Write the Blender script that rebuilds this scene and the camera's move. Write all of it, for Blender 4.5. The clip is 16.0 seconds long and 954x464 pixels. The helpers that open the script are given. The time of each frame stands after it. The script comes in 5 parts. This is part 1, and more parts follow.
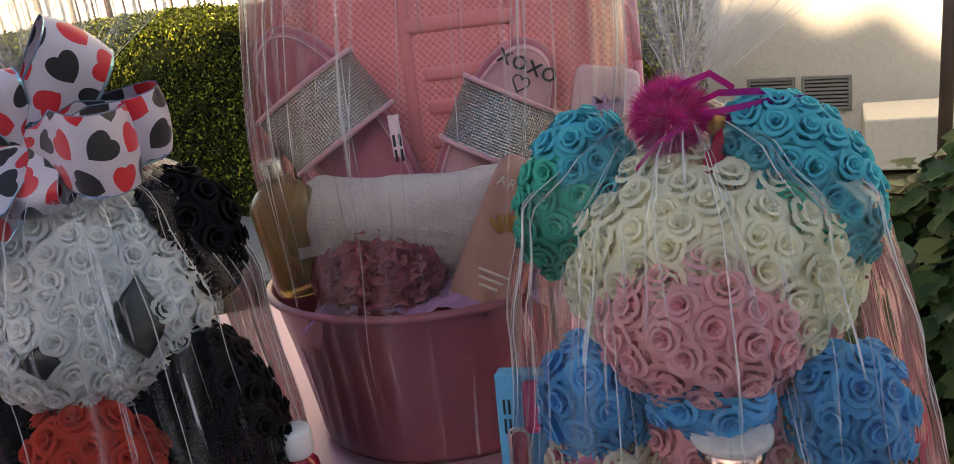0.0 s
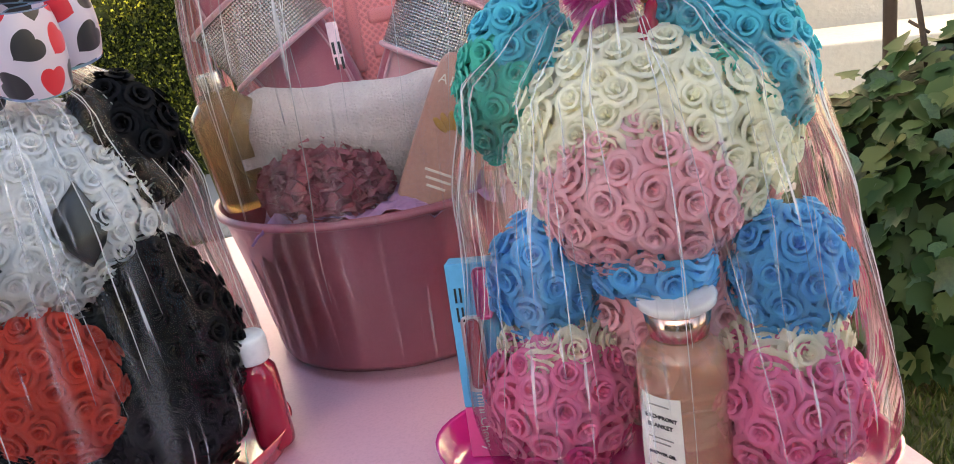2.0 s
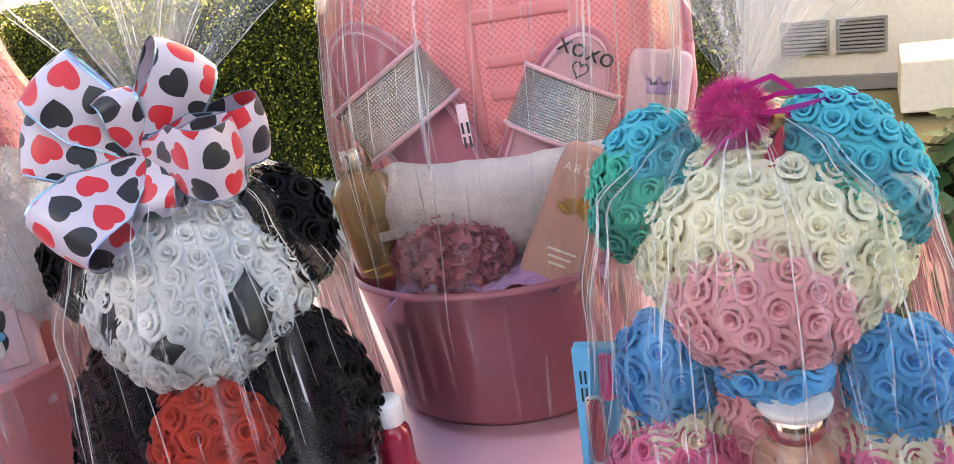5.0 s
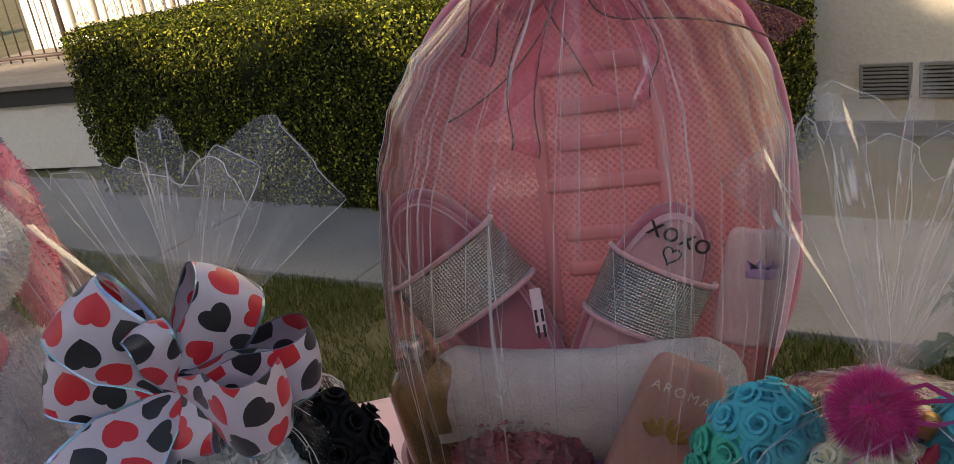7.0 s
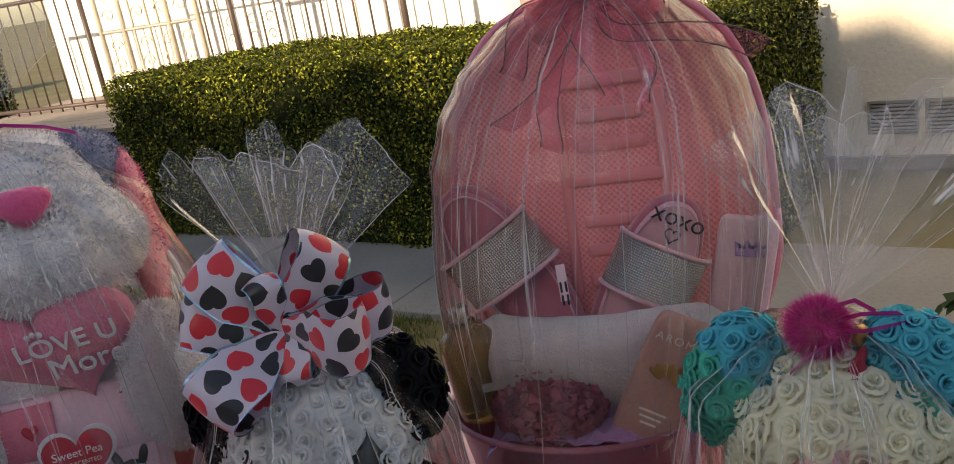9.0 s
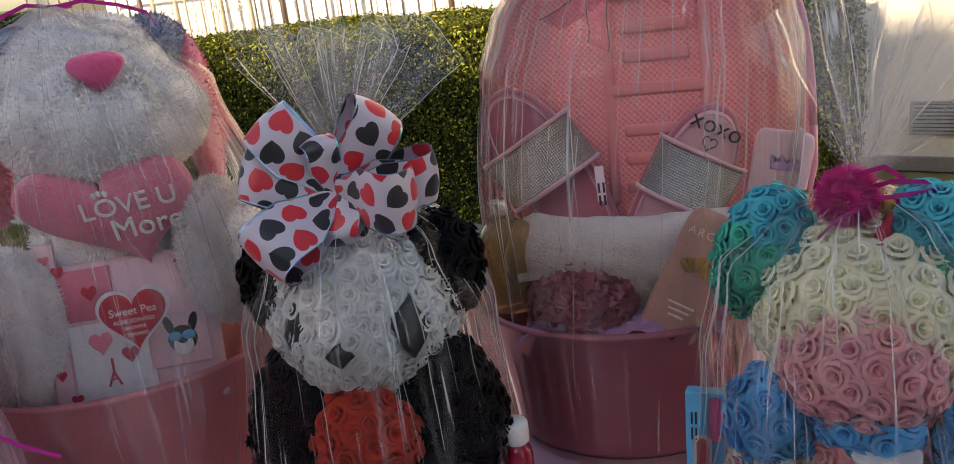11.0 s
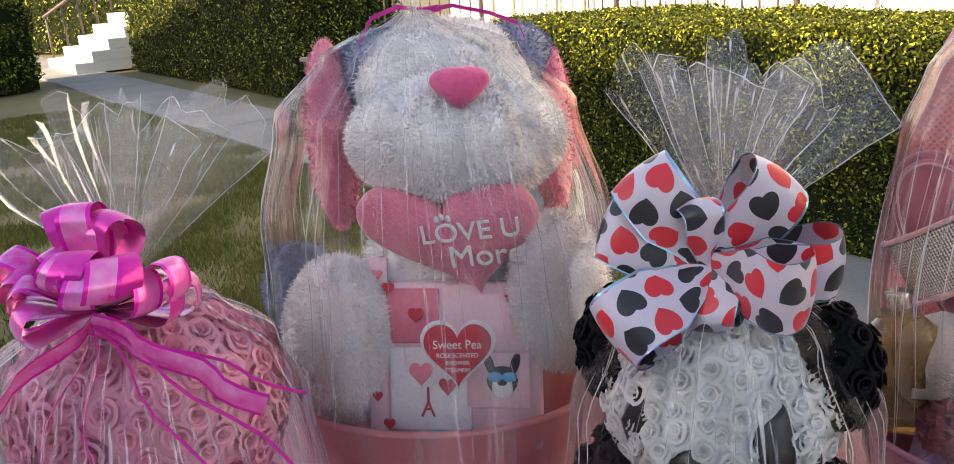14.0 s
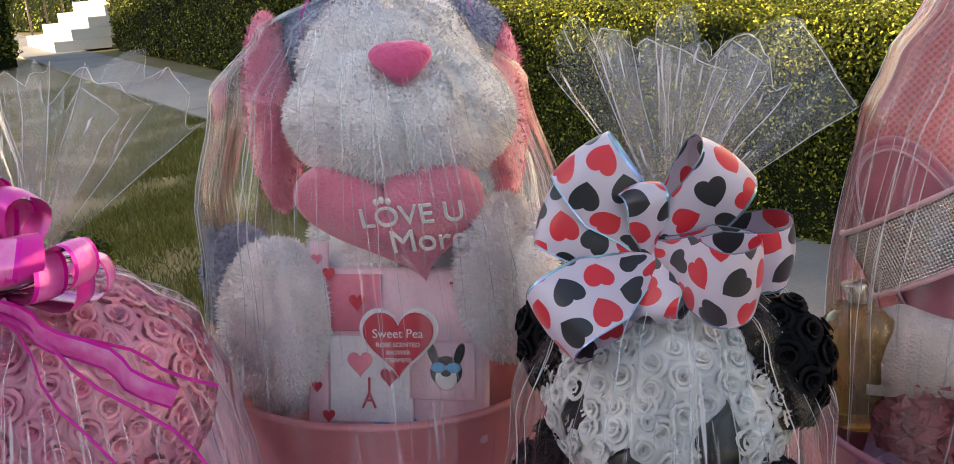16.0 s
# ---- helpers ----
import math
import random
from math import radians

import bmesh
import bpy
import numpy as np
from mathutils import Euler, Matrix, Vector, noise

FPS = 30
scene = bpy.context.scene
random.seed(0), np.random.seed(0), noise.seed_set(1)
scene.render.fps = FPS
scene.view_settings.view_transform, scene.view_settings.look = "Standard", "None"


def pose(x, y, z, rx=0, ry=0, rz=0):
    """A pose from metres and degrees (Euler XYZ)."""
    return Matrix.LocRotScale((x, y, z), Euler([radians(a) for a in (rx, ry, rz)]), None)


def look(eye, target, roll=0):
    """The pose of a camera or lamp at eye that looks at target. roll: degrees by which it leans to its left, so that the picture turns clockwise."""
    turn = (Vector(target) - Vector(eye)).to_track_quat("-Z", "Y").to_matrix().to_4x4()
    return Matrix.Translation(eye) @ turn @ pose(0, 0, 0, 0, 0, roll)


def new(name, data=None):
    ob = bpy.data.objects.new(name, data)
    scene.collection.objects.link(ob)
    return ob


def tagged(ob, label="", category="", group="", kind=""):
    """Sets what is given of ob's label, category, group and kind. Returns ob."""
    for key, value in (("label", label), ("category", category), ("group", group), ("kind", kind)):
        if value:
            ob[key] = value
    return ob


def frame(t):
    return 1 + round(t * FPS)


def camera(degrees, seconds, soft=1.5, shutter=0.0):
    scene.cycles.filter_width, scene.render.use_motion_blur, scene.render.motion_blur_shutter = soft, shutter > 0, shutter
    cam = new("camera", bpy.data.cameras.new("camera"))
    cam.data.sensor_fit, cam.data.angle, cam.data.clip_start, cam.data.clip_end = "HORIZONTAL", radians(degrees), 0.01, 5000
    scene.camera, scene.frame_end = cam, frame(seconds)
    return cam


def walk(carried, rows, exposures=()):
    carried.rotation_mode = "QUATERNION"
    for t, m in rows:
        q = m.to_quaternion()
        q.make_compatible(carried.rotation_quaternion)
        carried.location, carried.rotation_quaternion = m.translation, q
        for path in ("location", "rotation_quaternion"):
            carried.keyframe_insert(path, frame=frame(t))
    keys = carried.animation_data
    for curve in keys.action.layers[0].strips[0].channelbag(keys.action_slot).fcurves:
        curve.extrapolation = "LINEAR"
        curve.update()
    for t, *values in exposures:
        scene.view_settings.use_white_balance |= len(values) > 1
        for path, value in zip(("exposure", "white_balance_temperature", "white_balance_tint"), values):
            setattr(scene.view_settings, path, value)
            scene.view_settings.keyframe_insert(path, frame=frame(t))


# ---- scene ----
cam = camera(56.1, 16.0, 0.9)
METRES, EYE, TILT, LEAN, TURN = 1.2, 1.24, -18.5, 7.0, 0.0
ROWS = [
    (0.0, 0.0, 0.0, 0.0, -0.0, 0.0, -0.0),
    (0.5, 0.0166, 0.0056, -0.0096, -2.96, 0.09, 1.2),
    (1.0, 0.0232, 0.0075, -0.0192, -4.1, -1.55, 1.88),
    (1.5, 0.0157, 0.0049, -0.0313, -3.36, -3.01, 2.29),
    (2.0, 0.0093, -0.0015, -0.0428, -2.57, -2.93, 2.98),
    (2.5, 0.003, -0.0166, -0.0536, -1.75, -3.2, 3.09),
    (3.0, -0.0002, -0.0374, -0.0504, -1.08, -2.89, 3.64),
    (5.5, -0.0405, -0.0516, 0.0574, 3.16, -3.46, 0.99),
    (6.0, -0.0458, -0.0093, 0.1002, 4.61, -3.6, 0.47),
    (6.5, -0.0474, 0.0192, 0.1387, 5.0, -3.91, 0.21),
    (7.0, -0.05, 0.0379, 0.181, 5.33, -3.25, -0.11),
    (7.5, -0.0358, 0.0593, 0.211, 5.76, -1.76, -0.49),
    (8.0, -0.0262, 0.041, 0.1989, 6.22, -2.33, -0.72),
    (8.5, -0.0444, -0.0497, 0.1613, 6.45, -2.24, 0.28),
    (9.0, -0.0493, -0.1181, 0.1323, 6.62, -0.26, 0.34),
    (9.5, -0.0513, -0.1517, 0.0967, 6.75, 0.08, -0.56),
    (12.0, -0.0761, -0.1508, 0.0133, 11.66, -1.12, -6.94),
    (12.5, -0.0999, -0.1391, 0.0183, 16.47, -1.67, -8.25),
    (13.0, -0.1173, -0.1297, 0.0265, 19.76, -2.16, -10.07),
    (13.5, -0.1361, -0.1007, 0.0603, 26.24, -3.52, -10.68),
    (14.0, -0.151, -0.0622, 0.0862, 27.27, -3.87, -11.04),
    (14.5, -0.1591, -0.0371, 0.0968, 27.07, -4.1, -11.21),
    (15.0, -0.1612, -0.0215, 0.0885, 26.83, -4.4, -11.46),
    (15.5, -0.149, -0.0168, 0.0927, 26.53, -4.53, -11.47),
    (16.0, -0.1361, -0.0146, 0.0899, 26.35, -4.63, -11.76),
]
walk(cam, [(t, pose(0, 0, EYE, TILT, LEAN, TURN) @ pose(METRES * x, METRES * y, METRES * z, 90 + pitch, roll, yaw)) for t, x, y, z, yaw, pitch, roll in ROWS],
     exposures=[(t, e, 7750, 15) for t, e in ((0, 1.1), (0.5, 1.0), (1, 1.35), (2, 2.1), (3, 2.52), (5.5, 2.08), (6.5, 1.15), (7, 0.62), (7.5, 0.42), (8, 0.4), (8.5, 0.55), (9, 0.6), (9.5, 0.55), (12, 1.5), (12.5, 1.8), (13.5, 1.95), (14, 1.65), (14.5, 1.3), (15, 1.3), (16, 1.55))])

# ---- world and sun ----
SUN_EL, SUN_DIR = radians(23.0), Vector((0.45, 0.89, 0)).normalized()
world = bpy.data.worlds.new("sky_world")
scene.world = world
world.use_nodes = True
wn = world.node_tree.nodes
sky = wn.new("ShaderNodeTexSky")
sky.sky_type, sky.sun_disc, sky.sun_elevation = "NISHITA", False, SUN_EL
sky.sun_rotation = math.atan2(-SUN_DIR.x, -SUN_DIR.y)
world.node_tree.links.new(sky.outputs[0], wn["Background"].inputs[0])
wn["Background"].inputs[1].default_value = 0.15
sun = new("sun", bpy.data.lights.new("sun", "SUN"))
sun.data.energy, sun.data.angle, sun.data.color = 5.0, radians(0.53), (1.0, 0.86, 0.66)
sun.matrix_world = look((0, 0, 20), (SUN_DIR.x * 20, SUN_DIR.y * 20, 20 - 20 * math.tan(SUN_EL)))


# ---- materials ----
def nodes_of(m):
    m.use_nodes = True
    return m.node_tree.nodes, m.node_tree.links, m.node_tree.nodes["Principled BSDF"]


def mixed(n, l, a, b, fac):
    mx = n.new("ShaderNodeMix")
    mx.data_type = "RGBA"
    for i, v in ((6, a), (7, b)):
        if isinstance(v, tuple):
            mx.inputs[i].default_value = (*v[:3], 1)
        else:
            l.new(v, mx.inputs[i])
    if isinstance(fac, (int, float)):
        mx.inputs[0].default_value = fac
    else:
        l.new(fac, mx.inputs[0])
    return mx.outputs[2]


def ramp(n, l, src, lo, hi):
    r = n.new("ShaderNodeMapRange")
    r.inputs[1].default_value, r.inputs[2].default_value = lo, hi
    l.new(src, r.inputs[0])
    return r.outputs[0]


def math_node(n, l, op, a, b=0.0, c=0.0):
    k = n.new("ShaderNodeMath")
    k.operation = op
    for i, v in enumerate((a, b, c)):
        if isinstance(v, (int, float)):
            k.inputs[i].default_value = v
        else:
            l.new(v, k.inputs[i])
    return k.outputs[0]


def stuff_mat(name, col, col2=None, rough=0.6, metal=0.0, big=8.0, fine=150.0, bump=0.15, sheen=0.0, coat=0.0, rand=0.0,
              stretch=(1, 1, 1), sub=0.0, trans=0.0, spec=0.5):
    """A surface with two scales of colour variation, fine relief and a random shade for each object."""
    m = bpy.data.materials.new(name)
    n, l, p = nodes_of(m)
    tc = n.new("ShaderNodeTexCoord")
    mp = n.new("ShaderNodeMapping")
    mp.inputs["Scale"].default_value = stretch
    l.new(tc.outputs["Object"], mp.inputs[0])
    a, b = n.new("ShaderNodeTexNoise"), n.new("ShaderNodeTexNoise")
    a.inputs["Scale"].default_value, b.inputs["Scale"].default_value = big, fine
    a.inputs["Detail"].default_value, b.inputs["Detail"].default_value = 4, 3
    l.new(mp.outputs[0], a.inputs[0]), l.new(mp.outputs[0], b.inputs[0])
    col2 = col2 or tuple(c * 0.78 for c in col)
    c1 = mixed(n, l, col, col2, ramp(n, l, a.outputs[0], 0.35, 0.68))
    c2 = mixed(n, l, c1, tuple(c * 0.8 for c in col2), math_node(n, l, "MULTIPLY", ramp(n, l, b.outputs[0], 0.45, 0.8), 0.5))
    if rand:
        oi = n.new("ShaderNodeObjectInfo")
        hs = n.new("ShaderNodeHueSaturation")
        l.new(c2, hs.inputs["Color"])
        l.new(math_node(n, l, "MULTIPLY_ADD", oi.outputs["Random"], rand, 1 - rand / 2), hs.inputs["Value"])
        c2 = hs.outputs[0]
    l.new(c2, p.inputs["Base Color"])
    p.inputs["Roughness"].default_value, p.inputs["Metallic"].default_value = rough, metal
    p.inputs["Specular IOR Level"].default_value = spec
    p.inputs["Sheen Weight"].default_value, p.inputs["Coat Weight"].default_value = sheen, coat
    if sub:
        p.inputs["Subsurface Weight"].default_value = sub
        p.inputs["Subsurface Radius"].default_value = (0.01, 0.006, 0.005)
    if trans:
        p.inputs["Transmission Weight"].default_value = trans
    if bump:
        bp = n.new("ShaderNodeBump")
        bp.inputs["Strength"].default_value, bp.inputs["Distance"].default_value = bump, 0.01
        l.new(b.outputs[0], bp.inputs["Height"])
        l.new(bp.outputs[0], p.inputs["Normal"])
    return m


def foam(name, col, dark, glow=0.42):
    """Thin foam sheet: matt, and letting some light through."""
    m = stuff_mat(name, col, dark, rough=0.75, big=40, fine=600, bump=0.04, sheen=0.15, rand=0.1)
    n, l = m.node_tree.nodes, m.node_tree.links
    p, out = n["Principled BSDF"], n["Material Output"]
    tl, mx = n.new("ShaderNodeBsdfTranslucent"), n.new("ShaderNodeMixShader")
    l.new(p.inputs["Base Color"].links[0].from_socket, tl.inputs[0])
    mx.inputs[0].default_value = glow
    l.new(p.outputs[0], mx.inputs[1]), l.new(tl.outputs[0], mx.inputs[2])
    l.new(mx.outputs[0], out.inputs[0])
    return m


FOAM_WHITE = foam("white_foam", (0.94, 0.94, 0.94), (0.92, 0.92, 0.92), 0.5)
FOAM_CREAM = foam("cream_foam", (0.96, 0.94, 0.81), (0.95, 0.92, 0.72), 0.5)
FOAM_TEAL = foam("teal_foam", (0.05, 0.66, 0.52), (0.04, 0.56, 0.44))
FOAM_AQUA = foam("aqua_foam", (0.06, 0.6, 0.72), (0.05, 0.52, 0.65))
FOAM_BLUE = foam("blue_foam", (0.11, 0.56, 0.92), (0.08, 0.48, 0.86))
FOAM_PINK = foam("pale_pink_foam", (0.96, 0.6, 0.66), (0.93, 0.53, 0.6), 0.45)
FOAM_ROSE = foam("rose_pink_foam", (0.92, 0.28, 0.5), (0.88, 0.2, 0.43))
FOAM_HOT = foam("hot_pink_foam", (0.88, 0.08, 0.36), (0.8, 0.05, 0.3))
FOAM_RED = foam("red_foam", (0.86, 0.09, 0.05), (0.76, 0.06, 0.035))
FOAM_BABY = foam("baby_pink_foam", (0.94, 0.5, 0.66), (0.9, 0.4, 0.58))
FOAM_BLACK = stuff_mat("black_foam", (0.008, 0.008, 0.01), (0.005, 0.005, 0.006), rough=0.7, bump=0.05, spec=0.12)
BLACK_FILM = stuff_mat("black_fabric", (0.012, 0.012, 0.014), rough=0.35, bump=0.1, fine=60)
CLOTH = stuff_mat("pink_satin_tablecloth", (0.62, 0.37, 0.46), (0.56, 0.31, 0.41), rough=0.38, big=3, fine=400, bump=0.03, sheen=0.1)
TUB_PINK = stuff_mat("coral_pink_enamel", (0.78, 0.31, 0.33), (0.72, 0.27, 0.29), rough=0.34, big=5, fine=300, bump=0.02, coat=0.2)
TUB_DUSK = stuff_mat("dusty_pink_enamel", (0.43, 0.15, 0.2), (0.37, 0.12, 0.165), rough=0.34, big=5, fine=300, bump=0.02, coat=0.2)
VELVET = stuff_mat("dusty_rose_velvet", (0.46, 0.14, 0.19), (0.38, 0.1, 0.15), rough=0.8, big=20, fine=500, bump=0.1, sheen=0.5)
VELVET_PALE = stuff_mat("pale_rose_velvet", (0.62, 0.34, 0.38), (0.55, 0.28, 0.33), rough=0.8, big=20, fine=500, bump=0.1, sheen=0.4)
TERRY = stuff_mat("white_terry", (0.82, 0.76, 0.76), (0.74, 0.66, 0.68), rough=0.95, big=30, fine=420, bump=0.9, sheen=0.3)
NETTING = stuff_mat("rose_netting", (0.56, 0.17, 0.23), (0.44, 0.11, 0.17), rough=0.6, big=40, fine=700, bump=0.5, sheen=0.2)
KRAFT = stuff_mat("blush_pouch_paper", (0.62, 0.37, 0.31), (0.56, 0.32, 0.27), rough=0.5, big=15, fine=250, bump=0.05)
BEADS = stuff_mat("dark_bead_wire", (0.09, 0.03, 0.03), (0.35, 0.2, 0.18), rough=0.3, metal=0.5, big=400, fine=900, bump=0.0)
GOLD = stuff_mat("gold_print", (0.62, 0.38, 0.12), rough=0.35, metal=0.7, bump=0.0)
ROSEGOLD = stuff_mat("rose_gold", (0.85, 0.5, 0.4), rough=0.18, metal=1.0, bump=0.0)
WHITE_PL = stuff_mat("white_plastic", (0.8, 0.8, 0.8), (0.76, 0.76, 0.77), rough=0.3, bump=0.0)
LABEL = stuff_mat("cream_label_paper", (0.84, 0.82, 0.76), (0.8, 0.78, 0.72), rough=0.6, bump=0.02)
INK = stuff_mat("black_ink", (0.015, 0.015, 0.017), rough=0.6, bump=0.0)
WHITE_INK = stuff_mat("white_ink", (0.85, 0.84, 0.84), rough=0.6, bump=0.0)
RED_INK = stuff_mat("red_ink", (0.6, 0.03, 0.06), rough=0.5, bump=0.0)
PINK_INK = stuff_mat("pink_ink", (0.8, 0.22, 0.3), rough=0.55, bump=0.0)
LILAC = stuff_mat("lilac_tissue", (0.55, 0.35, 0.62), (0.48, 0.28, 0.55), rough=0.6, bump=0.2, fine=60)
PALE_PAPER = stuff_mat("pink_print_cloth", (0.82, 0.6, 0.64), (0.78, 0.5, 0.56), rough=0.7, bump=0.1, fine=200)
WHITE_CLOTH = stuff_mat("white_cotton", (0.82, 0.81, 0.82), (0.76, 0.75, 0.78), rough=0.85, bump=0.2, fine=250)
MAGENTA = stuff_mat("magenta_satin_ribbon", (0.75, 0.02, 0.4), (0.65, 0.01, 0.33), metal=0.3, rough=0.22, bump=0.03, sheen=0.2)
FLUFF = stuff_mat("magenta_fluff", (0.68, 0.01, 0.28), (0.55, 0.005, 0.2), rough=0.9, bump=0.1, sheen=0.4)
IRID = stuff_mat("iridescent_pink_ribbon", (0.85, 0.3, 0.62), (0.75, 0.2, 0.5), rough=0.16, metal=0.55, bump=0.02)
SKYBOX = stuff_mat("sky_blue_carton", (0.1, 0.45, 0.72), (0.07, 0.38, 0.66), rough=0.35, bump=0.02)
PULL = stuff_mat("striped_pull_ribbon", (0.84, 0.04, 0.42), (0.86, 0.3, 0.62), rough=0.2, metal=0.35, big=45, bump=0.0)
_n, _l = PULL.node_tree.nodes, PULL.node_tree.links
_p, _uv, _sp = _n["Principled BSDF"], _n.new("ShaderNodeTexCoord"), _n.new("ShaderNodeSeparateXYZ")
_l.new(_uv.outputs["UV"], _sp.inputs[0])
_edge = math_node(_n, _l, "GREATER_THAN", math_node(_n, _l, "ABSOLUTE", _sp.outputs[1]), 0.0098)
_l.new(mixed(_n, _l, _p.inputs["Base Color"].links[0].from_socket, (0.75, 0.01, 0.42), _edge), _p.inputs["Base Color"])
IRIDEDGE = stuff_mat("iridescent_ribbon_edge", (0.35, 0.75, 0.65), (0.4, 0.4, 0.85), rough=0.2, metal=0.6, big=30, bump=0.0)
PINKBOX = stuff_mat("pink_carton", (0.85, 0.1, 0.32), rough=0.35, bump=0.02)
FUR_WHITE = stuff_mat("white_plush", (0.9, 0.87, 0.86), (0.83, 0.78, 0.79), rough=0.95, big=25, fine=300, bump=0.5, sheen=0.5)
FUR_PINK = stuff_mat("pink_plush", (0.78, 0.24, 0.34), (0.68, 0.17, 0.27), rough=0.95, big=25, fine=300, bump=0.4, sheen=0.5)
PLUSH_NOSE = stuff_mat("deep_pink_plush", (0.68, 0.1, 0.26), (0.58, 0.07, 0.2), rough=0.9, bump=0.3, sheen=0.4)
FUR_GREY = stuff_mat("blue_grey_plush", (0.24, 0.27, 0.4), (0.18, 0.2, 0.3), rough=0.95, big=25, fine=300, bump=0.5, sheen=0.4)
ORGANZA = stuff_mat("pink_organza", (0.75, 0.28, 0.36), (0.68, 0.22, 0.3), rough=0.45, bump=0.2, fine=300, sheen=0.3)
CONCRETE = stuff_mat("worn_concrete", (0.27, 0.26, 0.24), (0.21, 0.2, 0.19), rough=0.9, big=1.5, fine=60, bump=0.25, rand=0.08)
STUCCO = stuff_mat("cream_stucco", (0.74, 0.7, 0.6), (0.69, 0.65, 0.55), rough=0.95, big=0.8, fine=45, bump=0.35)
WHITE_STUCCO = stuff_mat("white_stucco", (0.8, 0.78, 0.72), (0.74, 0.72, 0.66), rough=0.95, big=0.8, fine=45, bump=0.3)
DECK = stuff_mat("grey_deck_board", (0.3, 0.26, 0.22), (0.24, 0.2, 0.17), rough=0.8, big=3, fine=30, bump=0.2, rand=0.12)
DARK = stuff_mat("dark_fascia", (0.03, 0.03, 0.03), rough=0.7)
IRON = stuff_mat("brown_painted_iron", (0.1, 0.07, 0.06), rough=0.5, bump=0.05)
GATE = stuff_mat("cream_painted_iron", (0.62, 0.56, 0.46), rough=0.5, bump=0.05)
VENT = stuff_mat("painted_vent_metal", (0.3, 0.29, 0.26), rough=0.6, bump=0.05)
BARK = stuff_mat("bark", (0.12, 0.08, 0.055), (0.07, 0.05, 0.035), rough=0.9, big=15, fine=80, bump=0.6)
SOIL = stuff_mat("lawn_soil", (0.11, 0.11, 0.035), (0.19, 0.15, 0.075), rough=0.95, big=1.2, fine=40, bump=0.5)
# Kept pale so that the added paving reflects light upwards.
BOUNCE_PAVING = stuff_mat("bounce_paving_concrete", (0.46, 0.44, 0.4), (0.38, 0.36, 0.33), rough=0.9, big=0.8, fine=50, bump=0.2)


def leafy(name, a, b, c):
    m = bpy.data.materials.new(name)
    n, l, p = nodes_of(m)
    g = n.new("ShaderNodeNewGeometry")
    r = g.outputs["Random Per Island"]
    c1 = mixed(n, l, a, b, r)
    c2 = mixed(n, l, c1, c, ramp(n, l, r, 0.76, 1.0))
    l.new(c2, p.inputs["Base Color"])
    p.inputs["Roughness"].default_value = 0.5
    p.inputs["Specular IOR Level"].default_value = 0.15
    p.inputs["Subsurface Weight"].default_value = 0.08
    p.inputs["Subsurface Radius"].default_value = (0.01, 0.02, 0.004)
    return m


BOX_LEAF = leafy("boxwood_leaf", (0.012, 0.02, 0.003), (0.08, 0.1, 0.009), (0.42, 0.43, 0.05))
IVY_LEAF = leafy("ivy_leaf", (0.016, 0.04, 0.011), (0.045, 0.09, 0.024), (0.11, 0.13, 0.04))
GRASS = leafy("grass_blade", (0.07, 0.1, 0.016), (0.14, 0.15, 0.035), (0.3, 0.23, 0.1))
# Near-black colour puts the shade between the leaves into the core.
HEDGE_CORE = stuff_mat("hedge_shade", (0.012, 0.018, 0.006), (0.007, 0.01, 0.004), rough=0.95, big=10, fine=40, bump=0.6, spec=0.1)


def film(name, haze=0.03, tint=(1, 1, 1), gloss=1.0, veil=(0.8, 0.8, 0.85), grain=(60, 60, 9), ior=1.27, rough=0.12, detail=3.0, relief=0.35):
    """Clear wrapping film: see-through, with a gloss that grows at the slant and fine crinkles."""
    m = bpy.data.materials.new(name)
    n, l, p = nodes_of(m)
    n.remove(p)
    out = n["Material Output"]
    tr, gl, df = n.new("ShaderNodeBsdfTransparent"), n.new("ShaderNodeBsdfGlossy"), n.new("ShaderNodeBsdfDiffuse")
    tr.inputs[0].default_value = (*tint, 1)
    df.inputs[0].default_value = (*veil, 1)
    gl.inputs["Roughness"].default_value = rough
    tc = n.new("ShaderNodeTexCoord")
    mp = n.new("ShaderNodeMapping")
    mp.inputs["Scale"].default_value = grain
    l.new(tc.outputs["Object"], mp.inputs[0])
    nz = n.new("ShaderNodeTexNoise")
    nz.inputs["Scale"].default_value, nz.inputs["Detail"].default_value, nz.inputs["Distortion"].default_value = 1.0, detail, 1.2
    l.new(mp.outputs[0], nz.inputs[0])
    bp = n.new("ShaderNodeBump")
    bp.inputs["Strength"].default_value, bp.inputs["Distance"].default_value = relief, 0.003
    l.new(nz.outputs[0], bp.inputs["Height"])
    fr = n.new("ShaderNodeFresnel")
    fr.inputs["IOR"].default_value = ior
    for s in (gl, fr):
        l.new(bp.outputs[0], s.inputs["Normal"])
    a, b = n.new("ShaderNodeMixShader"), n.new("ShaderNodeMixShader")
    l.new(math_node(n, l, "MULTIPLY", fr.outputs[0], gloss), a.inputs[0])
    l.new(tr.outputs[0], a.inputs[1]), l.new(gl.outputs[0], a.inputs[2])
    b.inputs[0].default_value = haze
    l.new(a.outputs[0], b.inputs[1]), l.new(df.outputs[0], b.inputs[2])
    l.new(b.outputs[0], out.inputs[0])
    return m


